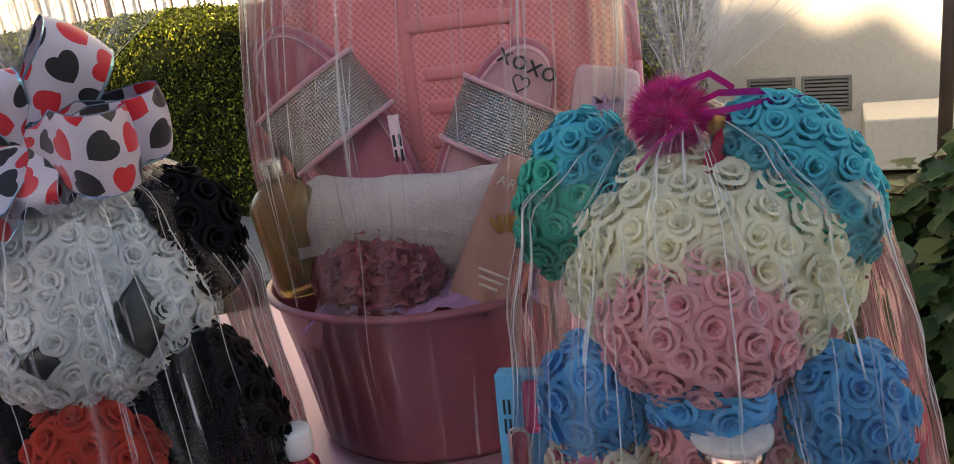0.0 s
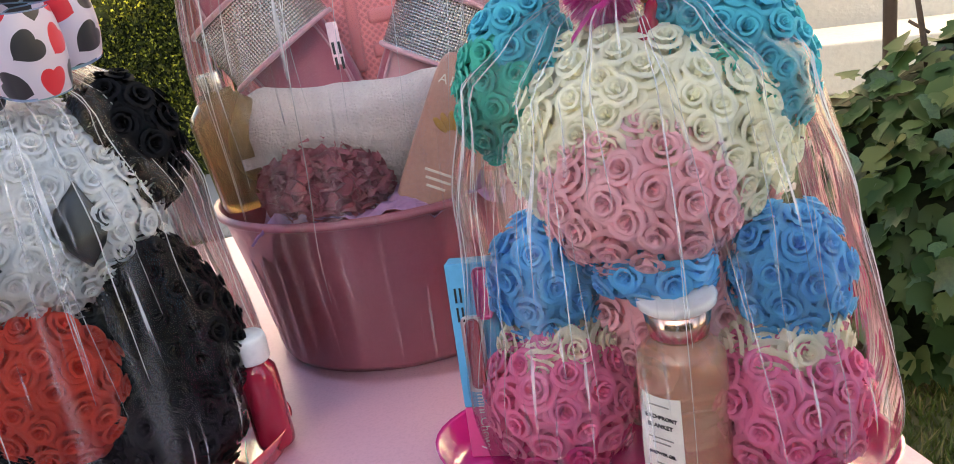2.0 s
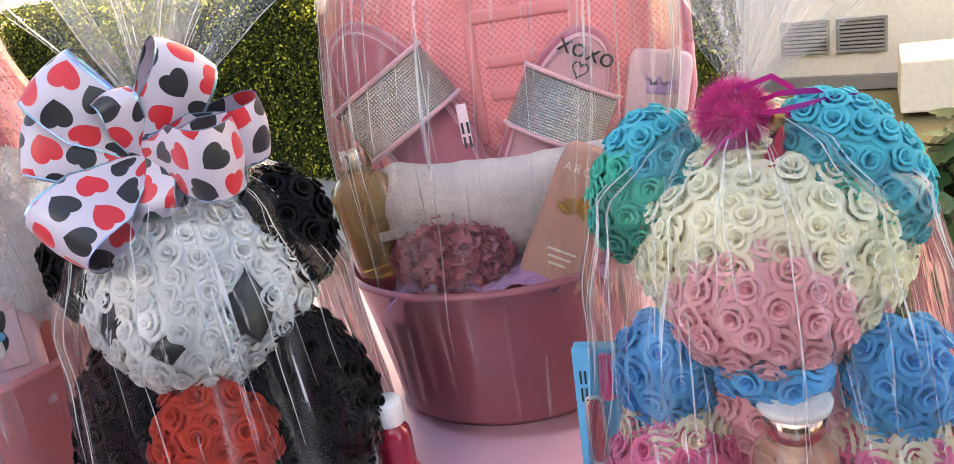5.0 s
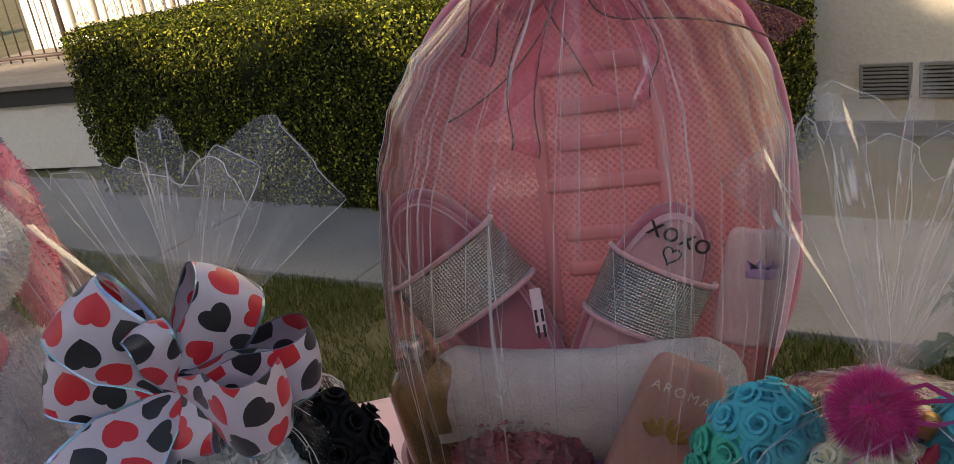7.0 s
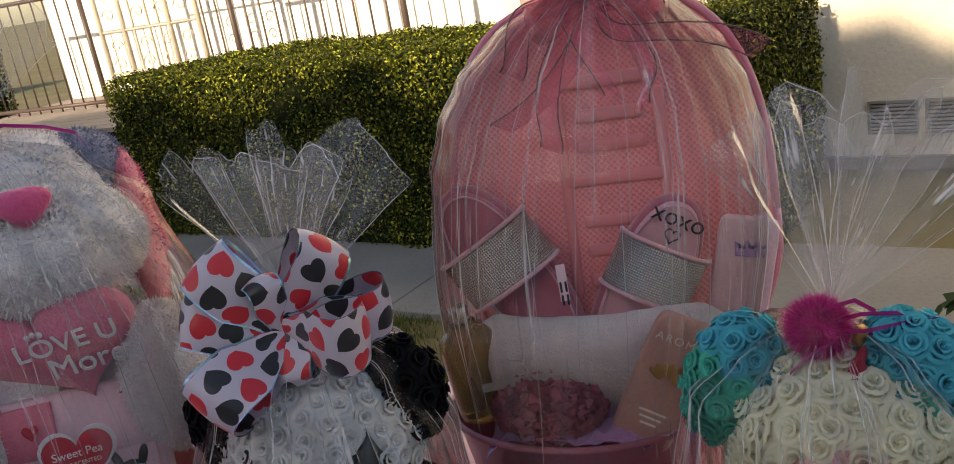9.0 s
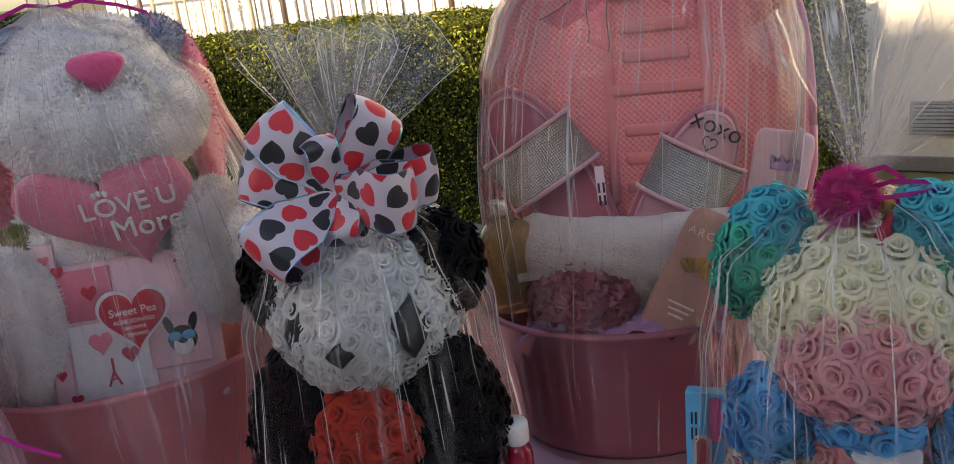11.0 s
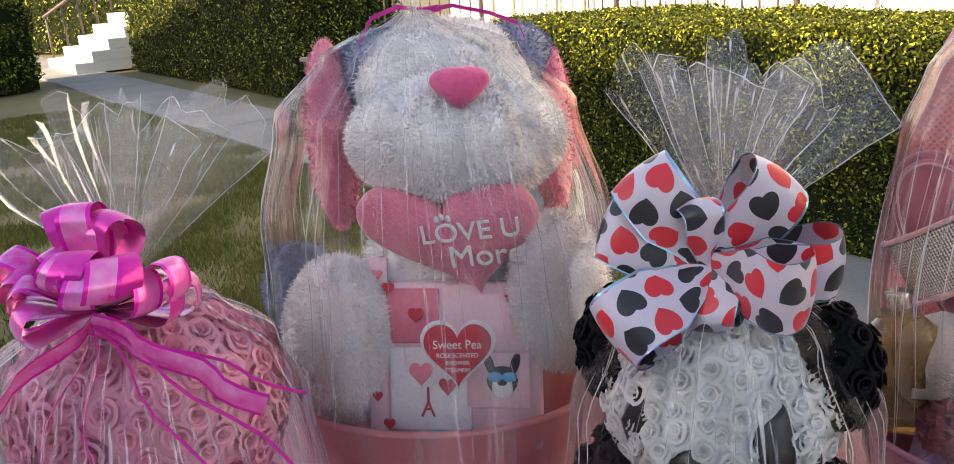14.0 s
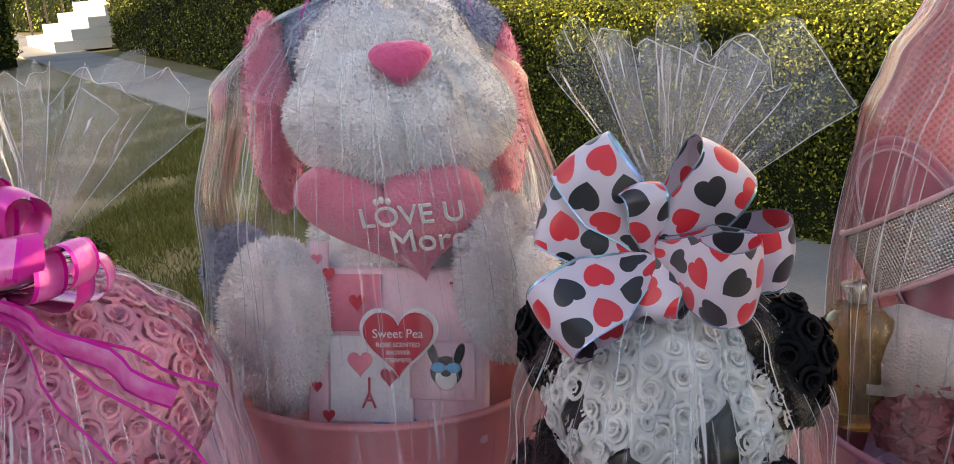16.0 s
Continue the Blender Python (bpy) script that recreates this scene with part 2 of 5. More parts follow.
def gathered(name, haze, painted_glint, gloss, ior, across, along, rough=0.08, relief=0.8):
    """Clear film with long folds that run from the tie outwards (u across, v along): white glints are painted along
    them.
    """
    m = bpy.data.materials.new(name)
    n, l, p = nodes_of(m)
    n.remove(p)
    tr, gl, df = n.new("ShaderNodeBsdfTransparent"), n.new("ShaderNodeBsdfGlossy"), n.new("ShaderNodeBsdfDiffuse")
    df.inputs[0].default_value = (0.85, 0.85, 0.88, 1)
    gl.inputs["Roughness"].default_value = rough
    tc = n.new("ShaderNodeTexCoord")
    waves = []
    for k, (sx, sy, det) in enumerate(((across, along, 1.0), (across * 3.3, along * 2.0, 2.0), (across * 0.16, along * 2.5, 1.0))):
        mp, nz = n.new("ShaderNodeMapping"), n.new("ShaderNodeTexNoise")
        mp.inputs["Scale"].default_value, mp.inputs["Location"].default_value = (sx, sy, 1), (3.1 * k, 1.7 * k, 0)
        l.new(tc.outputs["UV"], mp.inputs[0])
        nz.inputs["Scale"].default_value, nz.inputs["Detail"].default_value, nz.inputs["Distortion"].default_value = 1.0, det, 0.3
        l.new(mp.outputs[0], nz.inputs[0])
        waves.append(nz.outputs[0])
    bp = n.new("ShaderNodeBump")
    bp.inputs["Strength"].default_value, bp.inputs["Distance"].default_value = relief, 0.004
    l.new(math_node(n, l, "MULTIPLY_ADD", waves[1], 0.35, waves[0]), bp.inputs["Height"])
    fr = n.new("ShaderNodeFresnel")
    fr.inputs["IOR"].default_value = ior
    for q in (gl, fr):
        l.new(bp.outputs[0], q.inputs["Normal"])
    # Painted glints: matt white is mixed in along the fold noise.
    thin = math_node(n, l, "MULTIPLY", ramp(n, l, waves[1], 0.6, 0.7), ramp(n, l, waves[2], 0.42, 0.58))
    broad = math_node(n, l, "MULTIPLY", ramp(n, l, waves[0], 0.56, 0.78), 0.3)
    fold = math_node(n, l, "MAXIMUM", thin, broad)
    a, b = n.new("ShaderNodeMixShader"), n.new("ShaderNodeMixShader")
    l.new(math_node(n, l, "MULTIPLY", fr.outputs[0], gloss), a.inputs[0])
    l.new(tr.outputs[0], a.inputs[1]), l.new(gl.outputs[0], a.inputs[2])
    l.new(math_node(n, l, "MULTIPLY_ADD", fold, painted_glint, haze), b.inputs[0])
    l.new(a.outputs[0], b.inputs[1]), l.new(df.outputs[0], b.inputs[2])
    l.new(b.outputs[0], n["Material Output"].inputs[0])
    return m


# The white haze in both films stands in for reflected sky.
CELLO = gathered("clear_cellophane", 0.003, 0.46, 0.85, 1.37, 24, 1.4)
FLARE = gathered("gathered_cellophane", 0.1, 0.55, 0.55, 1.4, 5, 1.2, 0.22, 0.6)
# Matt white without gloss, for highlights painted on creases and edges.
CREASE_GLINT = film("crease_glint_white", 0.48, (1, 1, 1), 0.0, (0.9, 0.9, 0.92))
TULLE = film("thin_pink_gauze", 0.24, (1, 0.8, 0.84), 0.4, (0.85, 0.26, 0.4))


def liquid(name, col, alpha):
    m = bpy.data.materials.new(name)
    n, l, p = nodes_of(m)
    p.inputs["Base Color"].default_value = (*col, 1)
    p.inputs["Roughness"].default_value = 0.12
    p.inputs["Coat Weight"].default_value = 0.6
    p.inputs["Transmission Weight"].default_value = alpha
    p.inputs["IOR"].default_value = 1.35
    return m


AMBER = liquid("peach_shower_gel", (0.86, 0.52, 0.34), 0.7)
AMBER_DARK = liquid("golden_lotion", (0.42, 0.28, 0.11), 0.6)
RED_GEL = liquid("red_gel", (0.6, 0.03, 0.08), 0.5)
TRAY_PINK = liquid("magenta_tray_plastic", (0.8, 0.03, 0.28), 0.25)
TRAY_RED = liquid("red_tray_plastic", (0.7, 0.03, 0.08), 0.25)


def uv_cells(m, sx, sy):
    n, l, p = nodes_of(m)
    tc = n.new("ShaderNodeTexCoord")
    mp = n.new("ShaderNodeMapping")
    mp.inputs["Scale"].default_value = (sx, sy, 1)
    l.new(tc.outputs["UV"], mp.inputs[0])
    return n, l, p, mp.outputs[0]


def heart_print():
    """White satin printed with tumbling red and black hearts."""
    m = bpy.data.materials.new("heart_print_satin")
    n, l, p, v = uv_cells(m, 32, 32)
    sp = n.new("ShaderNodeSeparateXYZ")
    l.new(v, sp.inputs[0])
    row = math_node(n, l, "FLOOR", sp.outputs[1])
    x = math_node(n, l, "ADD", sp.outputs[0], math_node(n, l, "MULTIPLY", row, 0.5))
    col = math_node(n, l, "FLOOR", x)
    cb = n.new("ShaderNodeCombineXYZ")
    l.new(col, cb.inputs[0]), l.new(row, cb.inputs[1])
    wh = n.new("ShaderNodeTexWhiteNoise")
    l.new(cb.outputs[0], wh.inputs[0])
    fx = math_node(n, l, "SUBTRACT", math_node(n, l, "FRACT", x), 0.5)
    fy = math_node(n, l, "SUBTRACT", math_node(n, l, "FRACT", sp.outputs[1]), 0.5)
    ang = math_node(n, l, "MULTIPLY_ADD", wh.outputs[0], 2.4, -1.2)
    c, s = math_node(n, l, "COSINE", ang), math_node(n, l, "SINE", ang)
    k = 2.75
    hx = math_node(n, l, "MULTIPLY", math_node(n, l, "SUBTRACT", math_node(n, l, "MULTIPLY", fx, c), math_node(n, l, "MULTIPLY", fy, s)), k)
    hy = math_node(n, l, "MULTIPLY_ADD", math_node(n, l, "ADD", math_node(n, l, "MULTIPLY", fx, s), math_node(n, l, "MULTIPLY", fy, c)), k, 0.12)
    x2, y2 = math_node(n, l, "MULTIPLY", hx, hx), math_node(n, l, "MULTIPLY", hy, hy)
    q = math_node(n, l, "SUBTRACT", math_node(n, l, "ADD", x2, y2), 1.0)
    q3 = math_node(n, l, "MULTIPLY", math_node(n, l, "MULTIPLY", q, q), q)
    inside = math_node(n, l, "LESS_THAN", q3, math_node(n, l, "MULTIPLY", x2, math_node(n, l, "MULTIPLY", y2, hy)))
    odd = math_node(n, l, "LESS_THAN", math_node(n, l, "FRACT", math_node(n, l, "MULTIPLY", math_node(n, l, "ADD", col, row), 0.5)), 0.25)
    ink = mixed(n, l, (0.62, 0.02, 0.035), (0.015, 0.015, 0.02), odd)
    l.new(mixed(n, l, (0.55, 0.49, 0.58), ink, inside), p.inputs["Base Color"])
    p.inputs["Roughness"].default_value, p.inputs["Sheen Weight"].default_value = 0.38, 0.2
    return m


def rhinestones():
    """Rows of small faceted stones."""
    m = bpy.data.materials.new("rhinestone_rows")
    n, l, p, v = uv_cells(m, 330, 330)
    vo = n.new("ShaderNodeTexVoronoi")
    vo.inputs["Scale"].default_value, vo.inputs["Randomness"].default_value = 1.0, 0.06
    l.new(v, vo.inputs["Vector"])
    edge = ramp(n, l, vo.outputs["Distance"], 0.3, 0.55)
    tint = n.new("ShaderNodeHueSaturation")
    tint.inputs["Saturation"].default_value = 0.15
    l.new(vo.outputs["Color"], tint.inputs["Color"])
    l.new(mixed(n, l, mixed(n, l, (0.5, 0.46, 0.42), tint.outputs[0], 0.4), (0.07, 0.05, 0.05), edge), p.inputs["Base Color"])
    p.inputs["Metallic"].default_value, p.inputs["Roughness"].default_value = 0.85, 0.22
    bp = n.new("ShaderNodeBump")
    bp.invert = True
    bp.inputs["Strength"].default_value, bp.inputs["Distance"].default_value = 1.0, 0.002
    l.new(vo.outputs["Distance"], bp.inputs["Height"])
    l.new(bp.outputs[0], p.inputs["Normal"])
    return m


def mesh_fabric():
    """Coral mesh fabric with rows of small holes."""
    m = bpy.data.materials.new("coral_air_mesh")
    n, l, p, v = uv_cells(m, 190, 190)
    vo = n.new("ShaderNodeTexVoronoi")
    vo.inputs["Scale"].default_value, vo.inputs["Randomness"].default_value = 1.0, 0.0
    mp = n.new("ShaderNodeMapping")
    mp.inputs["Rotation"].default_value = (0, 0, radians(45))
    l.new(v, mp.inputs[0])
    l.new(mp.outputs[0], vo.inputs["Vector"])
    hole = ramp(n, l, vo.outputs["Distance"], 0.42, 0.26)
    nz = n.new("ShaderNodeTexNoise")
    nz.inputs["Scale"].default_value = 6
    tc = n.new("ShaderNodeTexCoord")
    l.new(tc.outputs["Object"], nz.inputs[0])
    base = mixed(n, l, (0.87, 0.3, 0.3), (0.8, 0.25, 0.26), nz.outputs[0])
    l.new(mixed(n, l, base, (0.68, 0.22, 0.23), hole), p.inputs["Base Color"])
    p.inputs["Roughness"].default_value, p.inputs["Sheen Weight"].default_value = 0.7, 0.2
    bp = n.new("ShaderNodeBump")
    bp.inputs["Strength"].default_value, bp.inputs["Distance"].default_value = 0.7, 0.002
    l.new(vo.outputs["Distance"], bp.inputs["Height"])
    l.new(bp.outputs[0], p.inputs["Normal"])
    return m


HEARTS, STONES, AIRMESH = heart_print(), rhinestones(), mesh_fabric()


# ---- mesh helpers ----
def mesh_from(name, verts, faces, mats, smooth=True, face_mats=None, uvs=None):
    me = bpy.data.meshes.new(name)
    me.from_pydata([tuple(v) for v in verts], [], [tuple(f) for f in faces])
    for m in mats if isinstance(mats, (list, tuple)) else [mats]:
        me.materials.append(m)
    me.polygons.foreach_set("use_smooth", [smooth] * len(me.polygons))
    if face_mats is not None:
        me.polygons.foreach_set("material_index", list(face_mats))
    if uvs is not None:
        lay = me.uv_layers.new(name="UVMap")
        flat = np.array([uvs[v.vertex_index] for v in me.loops], dtype=np.float32).ravel()
        lay.data.foreach_set("uv", flat)
    me.update()
    return me


def put(name, me, parent=None, m=None, label=""):
    ob = new(name, me)
    if m is not None:
        ob.matrix_basis = m
    ob.parent = parent
    return tagged(ob, label)


def part(name, bm, material, parent, label="", m=None, smooth=True):
    me = bpy.data.meshes.new(name)
    bm.to_mesh(me)
    bm.free()
    me.materials.append(material)
    me.polygons.foreach_set("use_smooth", [smooth] * len(me.polygons))
    return put(name, me, parent, m, label)


def thing(name, label, category, m, group="", kind=""):
    ob = new(name)
    ob.empty_display_size = 0.02
    ob.matrix_basis = m
    return tagged(ob, label, category, group, kind)


def grid_faces(nu, nv, close=False):
    out = []
    for j in range(nv - 1):
        for i in range(nu if close else nu - 1):
            a, b = j * nu + i, j * nu + (i + 1) % nu
            out.append((a, b, b + nu, a + nu))
    return out


def lathe(profile, n=40, a=1.0, b=1.0, wob=0.0):
    """Verts and faces of a turned form; profile is rows of (radius, z)."""
    vs = [(r * a * math.cos(2 * math.pi * i / n), r * b * math.sin(2 * math.pi * i / n), z) for r, z in profile for i in range(n)]
    return vs, grid_faces(n, len(profile), True)


def lathe_mesh(name, profile, mat, n=40, a=1.0, b=1.0, smooth=True):
    vs, fs = lathe(profile, n, a, b)
    return mesh_from(name, vs, fs, mat, smooth)


def box_bm(sx, sy, sz, bevel=0.0, seg=2):
    bm = bmesh.new()
    bmesh.ops.create_cube(bm, size=1.0)
    bmesh.ops.scale(bm, vec=(sx, sy, sz), verts=bm.verts)
    if bevel:
        bmesh.ops.bevel(bm, geom=bm.edges[:], offset=bevel, segments=seg, affect="EDGES", profile=0.5)
    return bm


def ball_bm(rx, ry, rz, u=24, v=16, rough=0.0, scale=20.0):
    bm = bmesh.new()
    bmesh.ops.create_uvsphere(bm, u_segments=u, v_segments=v, radius=1.0)
    for w in bm.verts:
        k = 1 + rough * noise.noise(w.co * scale * 0.1)
        w.co = Vector((w.co.x * rx * k, w.co.y * ry * k, w.co.z * rz * k))
    return bm


def tube(name, pts, r, mat, parent=None, label="", n=8, taper=None):
    """A round rod along points."""
    pts = [Vector(p) for p in pts]
    vs = []
    for i, p in enumerate(pts):
        d = (pts[min(i + 1, len(pts) - 1)] - pts[max(i - 1, 0)]).normalized()
        s = d.cross(Vector((0.31, 0.2, 0.93))).normalized()
        t = d.cross(s)
        rr = r * (taper[i] if taper else 1)
        vs += [p + (s * math.cos(2 * math.pi * k / n) + t * math.sin(2 * math.pi * k / n)) * rr for k in range(n)]
    fs = grid_faces(n, len(pts), True) + [tuple(range(n))[::-1], tuple(range(len(vs) - n, len(vs)))]
    return put(name, mesh_from(name, vs, fs, mat), parent, None, label)


def strip(name, pts, sides, width, mat, parent=None, label="", cup=0.0, uv0=(0, 0), across=5, m=None):
    """A ribbon along points; sides give its width direction at each."""
    pts, sides = [Vector(p) for p in pts], [Vector(s).normalized() for s in sides]
    vs, uv, run = [], [], 0.0
    for i, p in enumerate(pts):
        run += (p - pts[i - 1]).length if i else 0
        d = (pts[min(i + 1, len(pts) - 1)] - pts[max(i - 1, 0)]).normalized()
        nrm = d.cross(sides[i])
        w = width[i] if isinstance(width, (list, tuple)) else width
        for k in range(across):
            f = k / (across - 1) - 0.5
            vs.append(p + sides[i] * f * w + nrm * cup * (1 - 4 * f * f))
            uv.append((uv0[0] + run, uv0[1] + f * (width if not isinstance(width, (list, tuple)) else max(width))))
    me = mesh_from(name, vs, grid_faces(across, len(pts)), mat, True, None, uv)
    return put(name, me, parent, m, label)


def lettering(name, body, size, mat, parent, m, depth=0.0003, spacing=1.0):
    """Built-in font lettering as a mesh, in its own XY plane, centred."""
    cu = bpy.data.curves.new(name, "FONT")
    cu.body, cu.size, cu.extrude, cu.align_x, cu.align_y, cu.space_character = body, size, depth, "CENTER", "CENTER", spacing
    tmp = new(name, cu)
    bpy.context.view_layer.update()
    me = bpy.data.meshes.new_from_object(tmp.evaluated_get(bpy.context.evaluated_depsgraph_get()))
    bpy.data.objects.remove(tmp)
    me.materials.clear()
    me.materials.append(mat)
    return put(name, me, parent, m)


UPRIGHT = Matrix.Rotation(radians(90), 4, "X")


def outline_slab(name, outline, thick, mat, parent=None, m=None, label="", soft=0.0, rings=4, puff=0.0):
    """A plate of any outline in XZ, facing -Y, with rounded rim; puff swells its faces."""
    o = [Vector((x, 0, z)) for x, z in outline]
    c = sum(o, Vector()) / len(o)
    n = len(o)
    levels = []
    steps = [(1.0, 0.0)] + [(1 - soft * (1 - math.cos(math.pi / 2 * k / rings)), math.sin(math.pi / 2 * k / rings)) for k in range(1, rings + 1)]
    front = [[c + (p - c) * s + Vector((0, -thick / 2 * h, 0)) for p in o] for s, h in steps]
    inner = [[c + (p - c) * (1 - soft) * f + Vector((0, -thick / 2 - puff * (1 - f * f), 0)) for p in o] for f in (0.8, 0.55, 0.3, 0.1)]
    half = front + inner
    vs, fs = [], []
    for side in (1, -1):
        base = len(vs)
        for ring in half:
            vs += [Vector((p.x, p.y * side, p.z)) for p in ring]
        f = grid_faces(n, len(half), True)
        f.append(tuple(range((len(half) - 1) * n, len(half) * n)))
        fs += [tuple(base + i for i in (q if side < 0 else q[::-1])) for q in f]
    uv = [(v.x, v.z) for v in vs]
    return put(name, mesh_from(name, vs, fs, mat, True, None, uv), parent, m, label)


def heart_outline(w, h, n=48):
    pts = []
    for i in range(n):
        t = 2 * math.pi * i / n
        x = 16 * math.sin(t) ** 3
        y = 13 * math.cos(t) - 5 * math.cos(2 * t) - 2 * math.cos(3 * t) - math.cos(4 * t)
        pts.append((x / 32 * w, (y + 2.5) / 29 * h))
    return pts


# ---- setting: ground, walk, house, hedges ----
U = Vector((0.905, -0.425, 0))      # along the walk
V = Vector((0.425, 0.905, 0))       # across it, to the house


def plan(p, u, v, z=0.0):
    q = Vector(p) + U * u + V * v
    return Vector((q.x, q.y, z))


def prism(name, foot, z0, z1, mat, kind="structure", parent=None, label="", bevel=0.0):
    bm = bmesh.new()
    lo = [bm.verts.new((x, y, z0)) for x, y in foot]
    f = bm.faces.new(lo)
    bmesh.ops.recalc_face_normals(bm, faces=[f])
    r = bmesh.ops.extrude_face_region(bm, geom=[f])
    for v in [g for g in r["geom"] if isinstance(g, bmesh.types.BMVert)]:
        v.co.z = z1
    bmesh.ops.recalc_face_normals(bm, faces=bm.faces)
    if bevel:
        bmesh.ops.bevel(bm, geom=bm.edges[:], offset=bevel, segments=2, affect="EDGES", profile=0.5)
    ob = part(name, bm, mat, parent, label, None, False)
    if kind and parent is None:
        ob["kind"] = kind
    return ob


gv, gn = [], 60
for j in range(gn):
    for i in range(gn):
        x, y = (i / (gn - 1) * 2 - 1), (j / (gn - 1) * 2 - 1)
        x, y = 600 * x * abs(x) ** 1.6, 600 * y * abs(y) ** 1.6
        gv.append((x, y, -0.03 + 0.012 * noise.noise((x * 0.8, y * 0.8, 0))))
tagged(put("ground", mesh_from("ground", gv, grid_faces(gn, gn), SOIL)), "patchy green and straw lawn ground", "lawn", kind="structure")

WALK0 = (-1.08, 3.45, 0)            # a point on the lawn side of the walk
walk_way = thing("walkway", "pale grey concrete garden walk with joints", "path", pose(0, 0, 0), kind="structure")
for k in range(-5, 16):
    a, b = -k * 1.25, -(k + 1) * 1.25 + 0.012
    foot = [plan(WALK0, a, 0)[:2], plan(WALK0, a, 0.98)[:2], plan(WALK0, b, 0.98)[:2], plan(WALK0, b, 0)[:2]]
    prism("paving_slab", foot, -0.06, 0.0 + 0.004 * (k % 2), CONCRETE, "", walk_way, "", 0.006)


def house_line(x, back=0.0):
    n = Vector((0.26, 0.966, 0))
    p = Vector((x, 4.62 - 0.27 * (x - 1.48), 0)) + n * back
    return p.x, p.y


def east_line(x, back=0.0):
    n = Vector((0.425, 0.905, 0))
    p = Vector((x, 4.66 - 0.47 * (x - 1.45), 0)) + n * back
    return p.x, p.y


wall_r = prism("wall_right", [east_line(-0.55), east_line(9.0), east_line(9.0, 0.25), east_line(-0.55, 0.25)], -0.05, 5.5, STUCCO)
tagged(wall_r, "cream stucco house wall with vents", "wall", kind="structure")
wall_l = prism("wall_left", [house_line(-5.75, 1.9), house_line(-0.55, 1.9), house_line(-0.55, 2.15), house_line(-5.75, 2.15)], -0.05, 5.5, WHITE_STUCCO)
tagged(wall_l, "white stucco house wall behind a porch", "wall", kind="structure")
ledge = prism("trim", [east_line(0.2, -0.04), east_line(9.0, -0.04), east_line(9.0, -0.003), east_line(0.2, -0.003)], -0.02, 0.05, CONCRETE)
tagged(ledge, "grey concrete wall footing", "wall footing", kind="structure")
for k in (0, 1):
    x0 = 1.43 + k * 0.245
    vent = thing("wall_vent", "painted metal louvre vent in a stucco wall", "vent", Matrix.Translation((*east_line(x0, -0.012), 0.255)) @ Matrix.Rotation(math.atan(-0.47), 4, "Z"), "wall vents")
    for sx, sz, px, pz in ((0.24, 0.016, 0, 0.08), (0.24, 0.016, 0, -0.08), (0.016, 0.144, -0.112, 0), (0.016, 0.144, 0.112, 0)):
        part("frame", box_bm(sx, 0.02, sz, 0.003), VENT, vent, "", pose(px, 0, pz), False)
    part("backing", box_bm(0.22, 0.004, 0.15), DARK, vent, "", pose(0, 0.008, 0), False)
    for q in range(7):
        part("slat", box_bm(0.21, 0.016, 0.005, 0.001), VENT, vent, "", pose(0, 0.0, -0.06 + q * 0.02, 35), False)

# porch
porch = thing("porch", "white porch base with grey deck boards and dark fascia", "porch", pose(0, 0, 0), kind="structure")
PZ = 0.62
for x0, x1, f in ((-5.75, -2.86, 0.0), (-2.86, -1.2, 0.85)):
    prism("base", [house_line(x0, f), house_line(x1, f), house_line(x1, 1.88), house_line(x0, 1.88)], 0.0, PZ - 0.14, WHITE_STUCCO, "", porch)
    prism("fascia", [house_line(x0, f - 0.05), house_line(x1, f - 0.05), house_line(x1, 1.88), house_line(x0, 1.88)], PZ - 0.14, PZ - 0.02, DARK, "", porch, "dark shaded fascia")
for q in range(12):
    x1 = -2.86 if q < 6 else -1.2
    prism("deck_board", [house_line(-5.75, -0.09 + q * 0.16), house_line(x1, -0.09 + q * 0.16), house_line(x1, 0.06 + q * 0.16), house_line(-5.75, 0.06 + q * 0.16)], PZ - 0.02, PZ + 0.015, DECK, "", porch, "", 0.004)
rail = thing("porch_railing", "brown iron porch railing with thin bars", "railing", pose(0, 0, 0))
xs = [-1.6 - 0.13 * i for i in range(33)]
for i, x in enumerate(xs):
    if -4.35 < x < -3.3:
        continue
    px, py = house_line(x, 1.0)
    thick = 0.024 if i % 11 == 0 else 0.008
    tube("post" if i % 11 == 0 else "bar", [(px, py, PZ + 0.015), (px, py, PZ + 0.98)], thick, IRON, rail, "", 6)
for zz in (0.06, 0.98):
    for x0, x1 in ((-1.6, -3.3), (-4.35, -5.76)):
        a, b = house_line(x0, 1.0), house_line(x1, 1.0)
        tube("rail", [(*a, PZ + zz), (*b, PZ + zz)], 0.018, IRON, rail, "", 6)
gate = thing("security_gate", "cream iron security gate with scrollwork at the porch", "gate", pose(0, 0, 0))
for x in (-3.34, -3.62, -3.72, -3.82, -3.98, -4.08, -4.32):
    px, py = house_line(x, 1.0)
    tube("bar", [(px, py, PZ + 0.02), (px, py, PZ + 2.0)], 0.022 if x in (-3.34, -4.32, -3.62, -4.08) else 0.01, GATE, gate, "", 6)
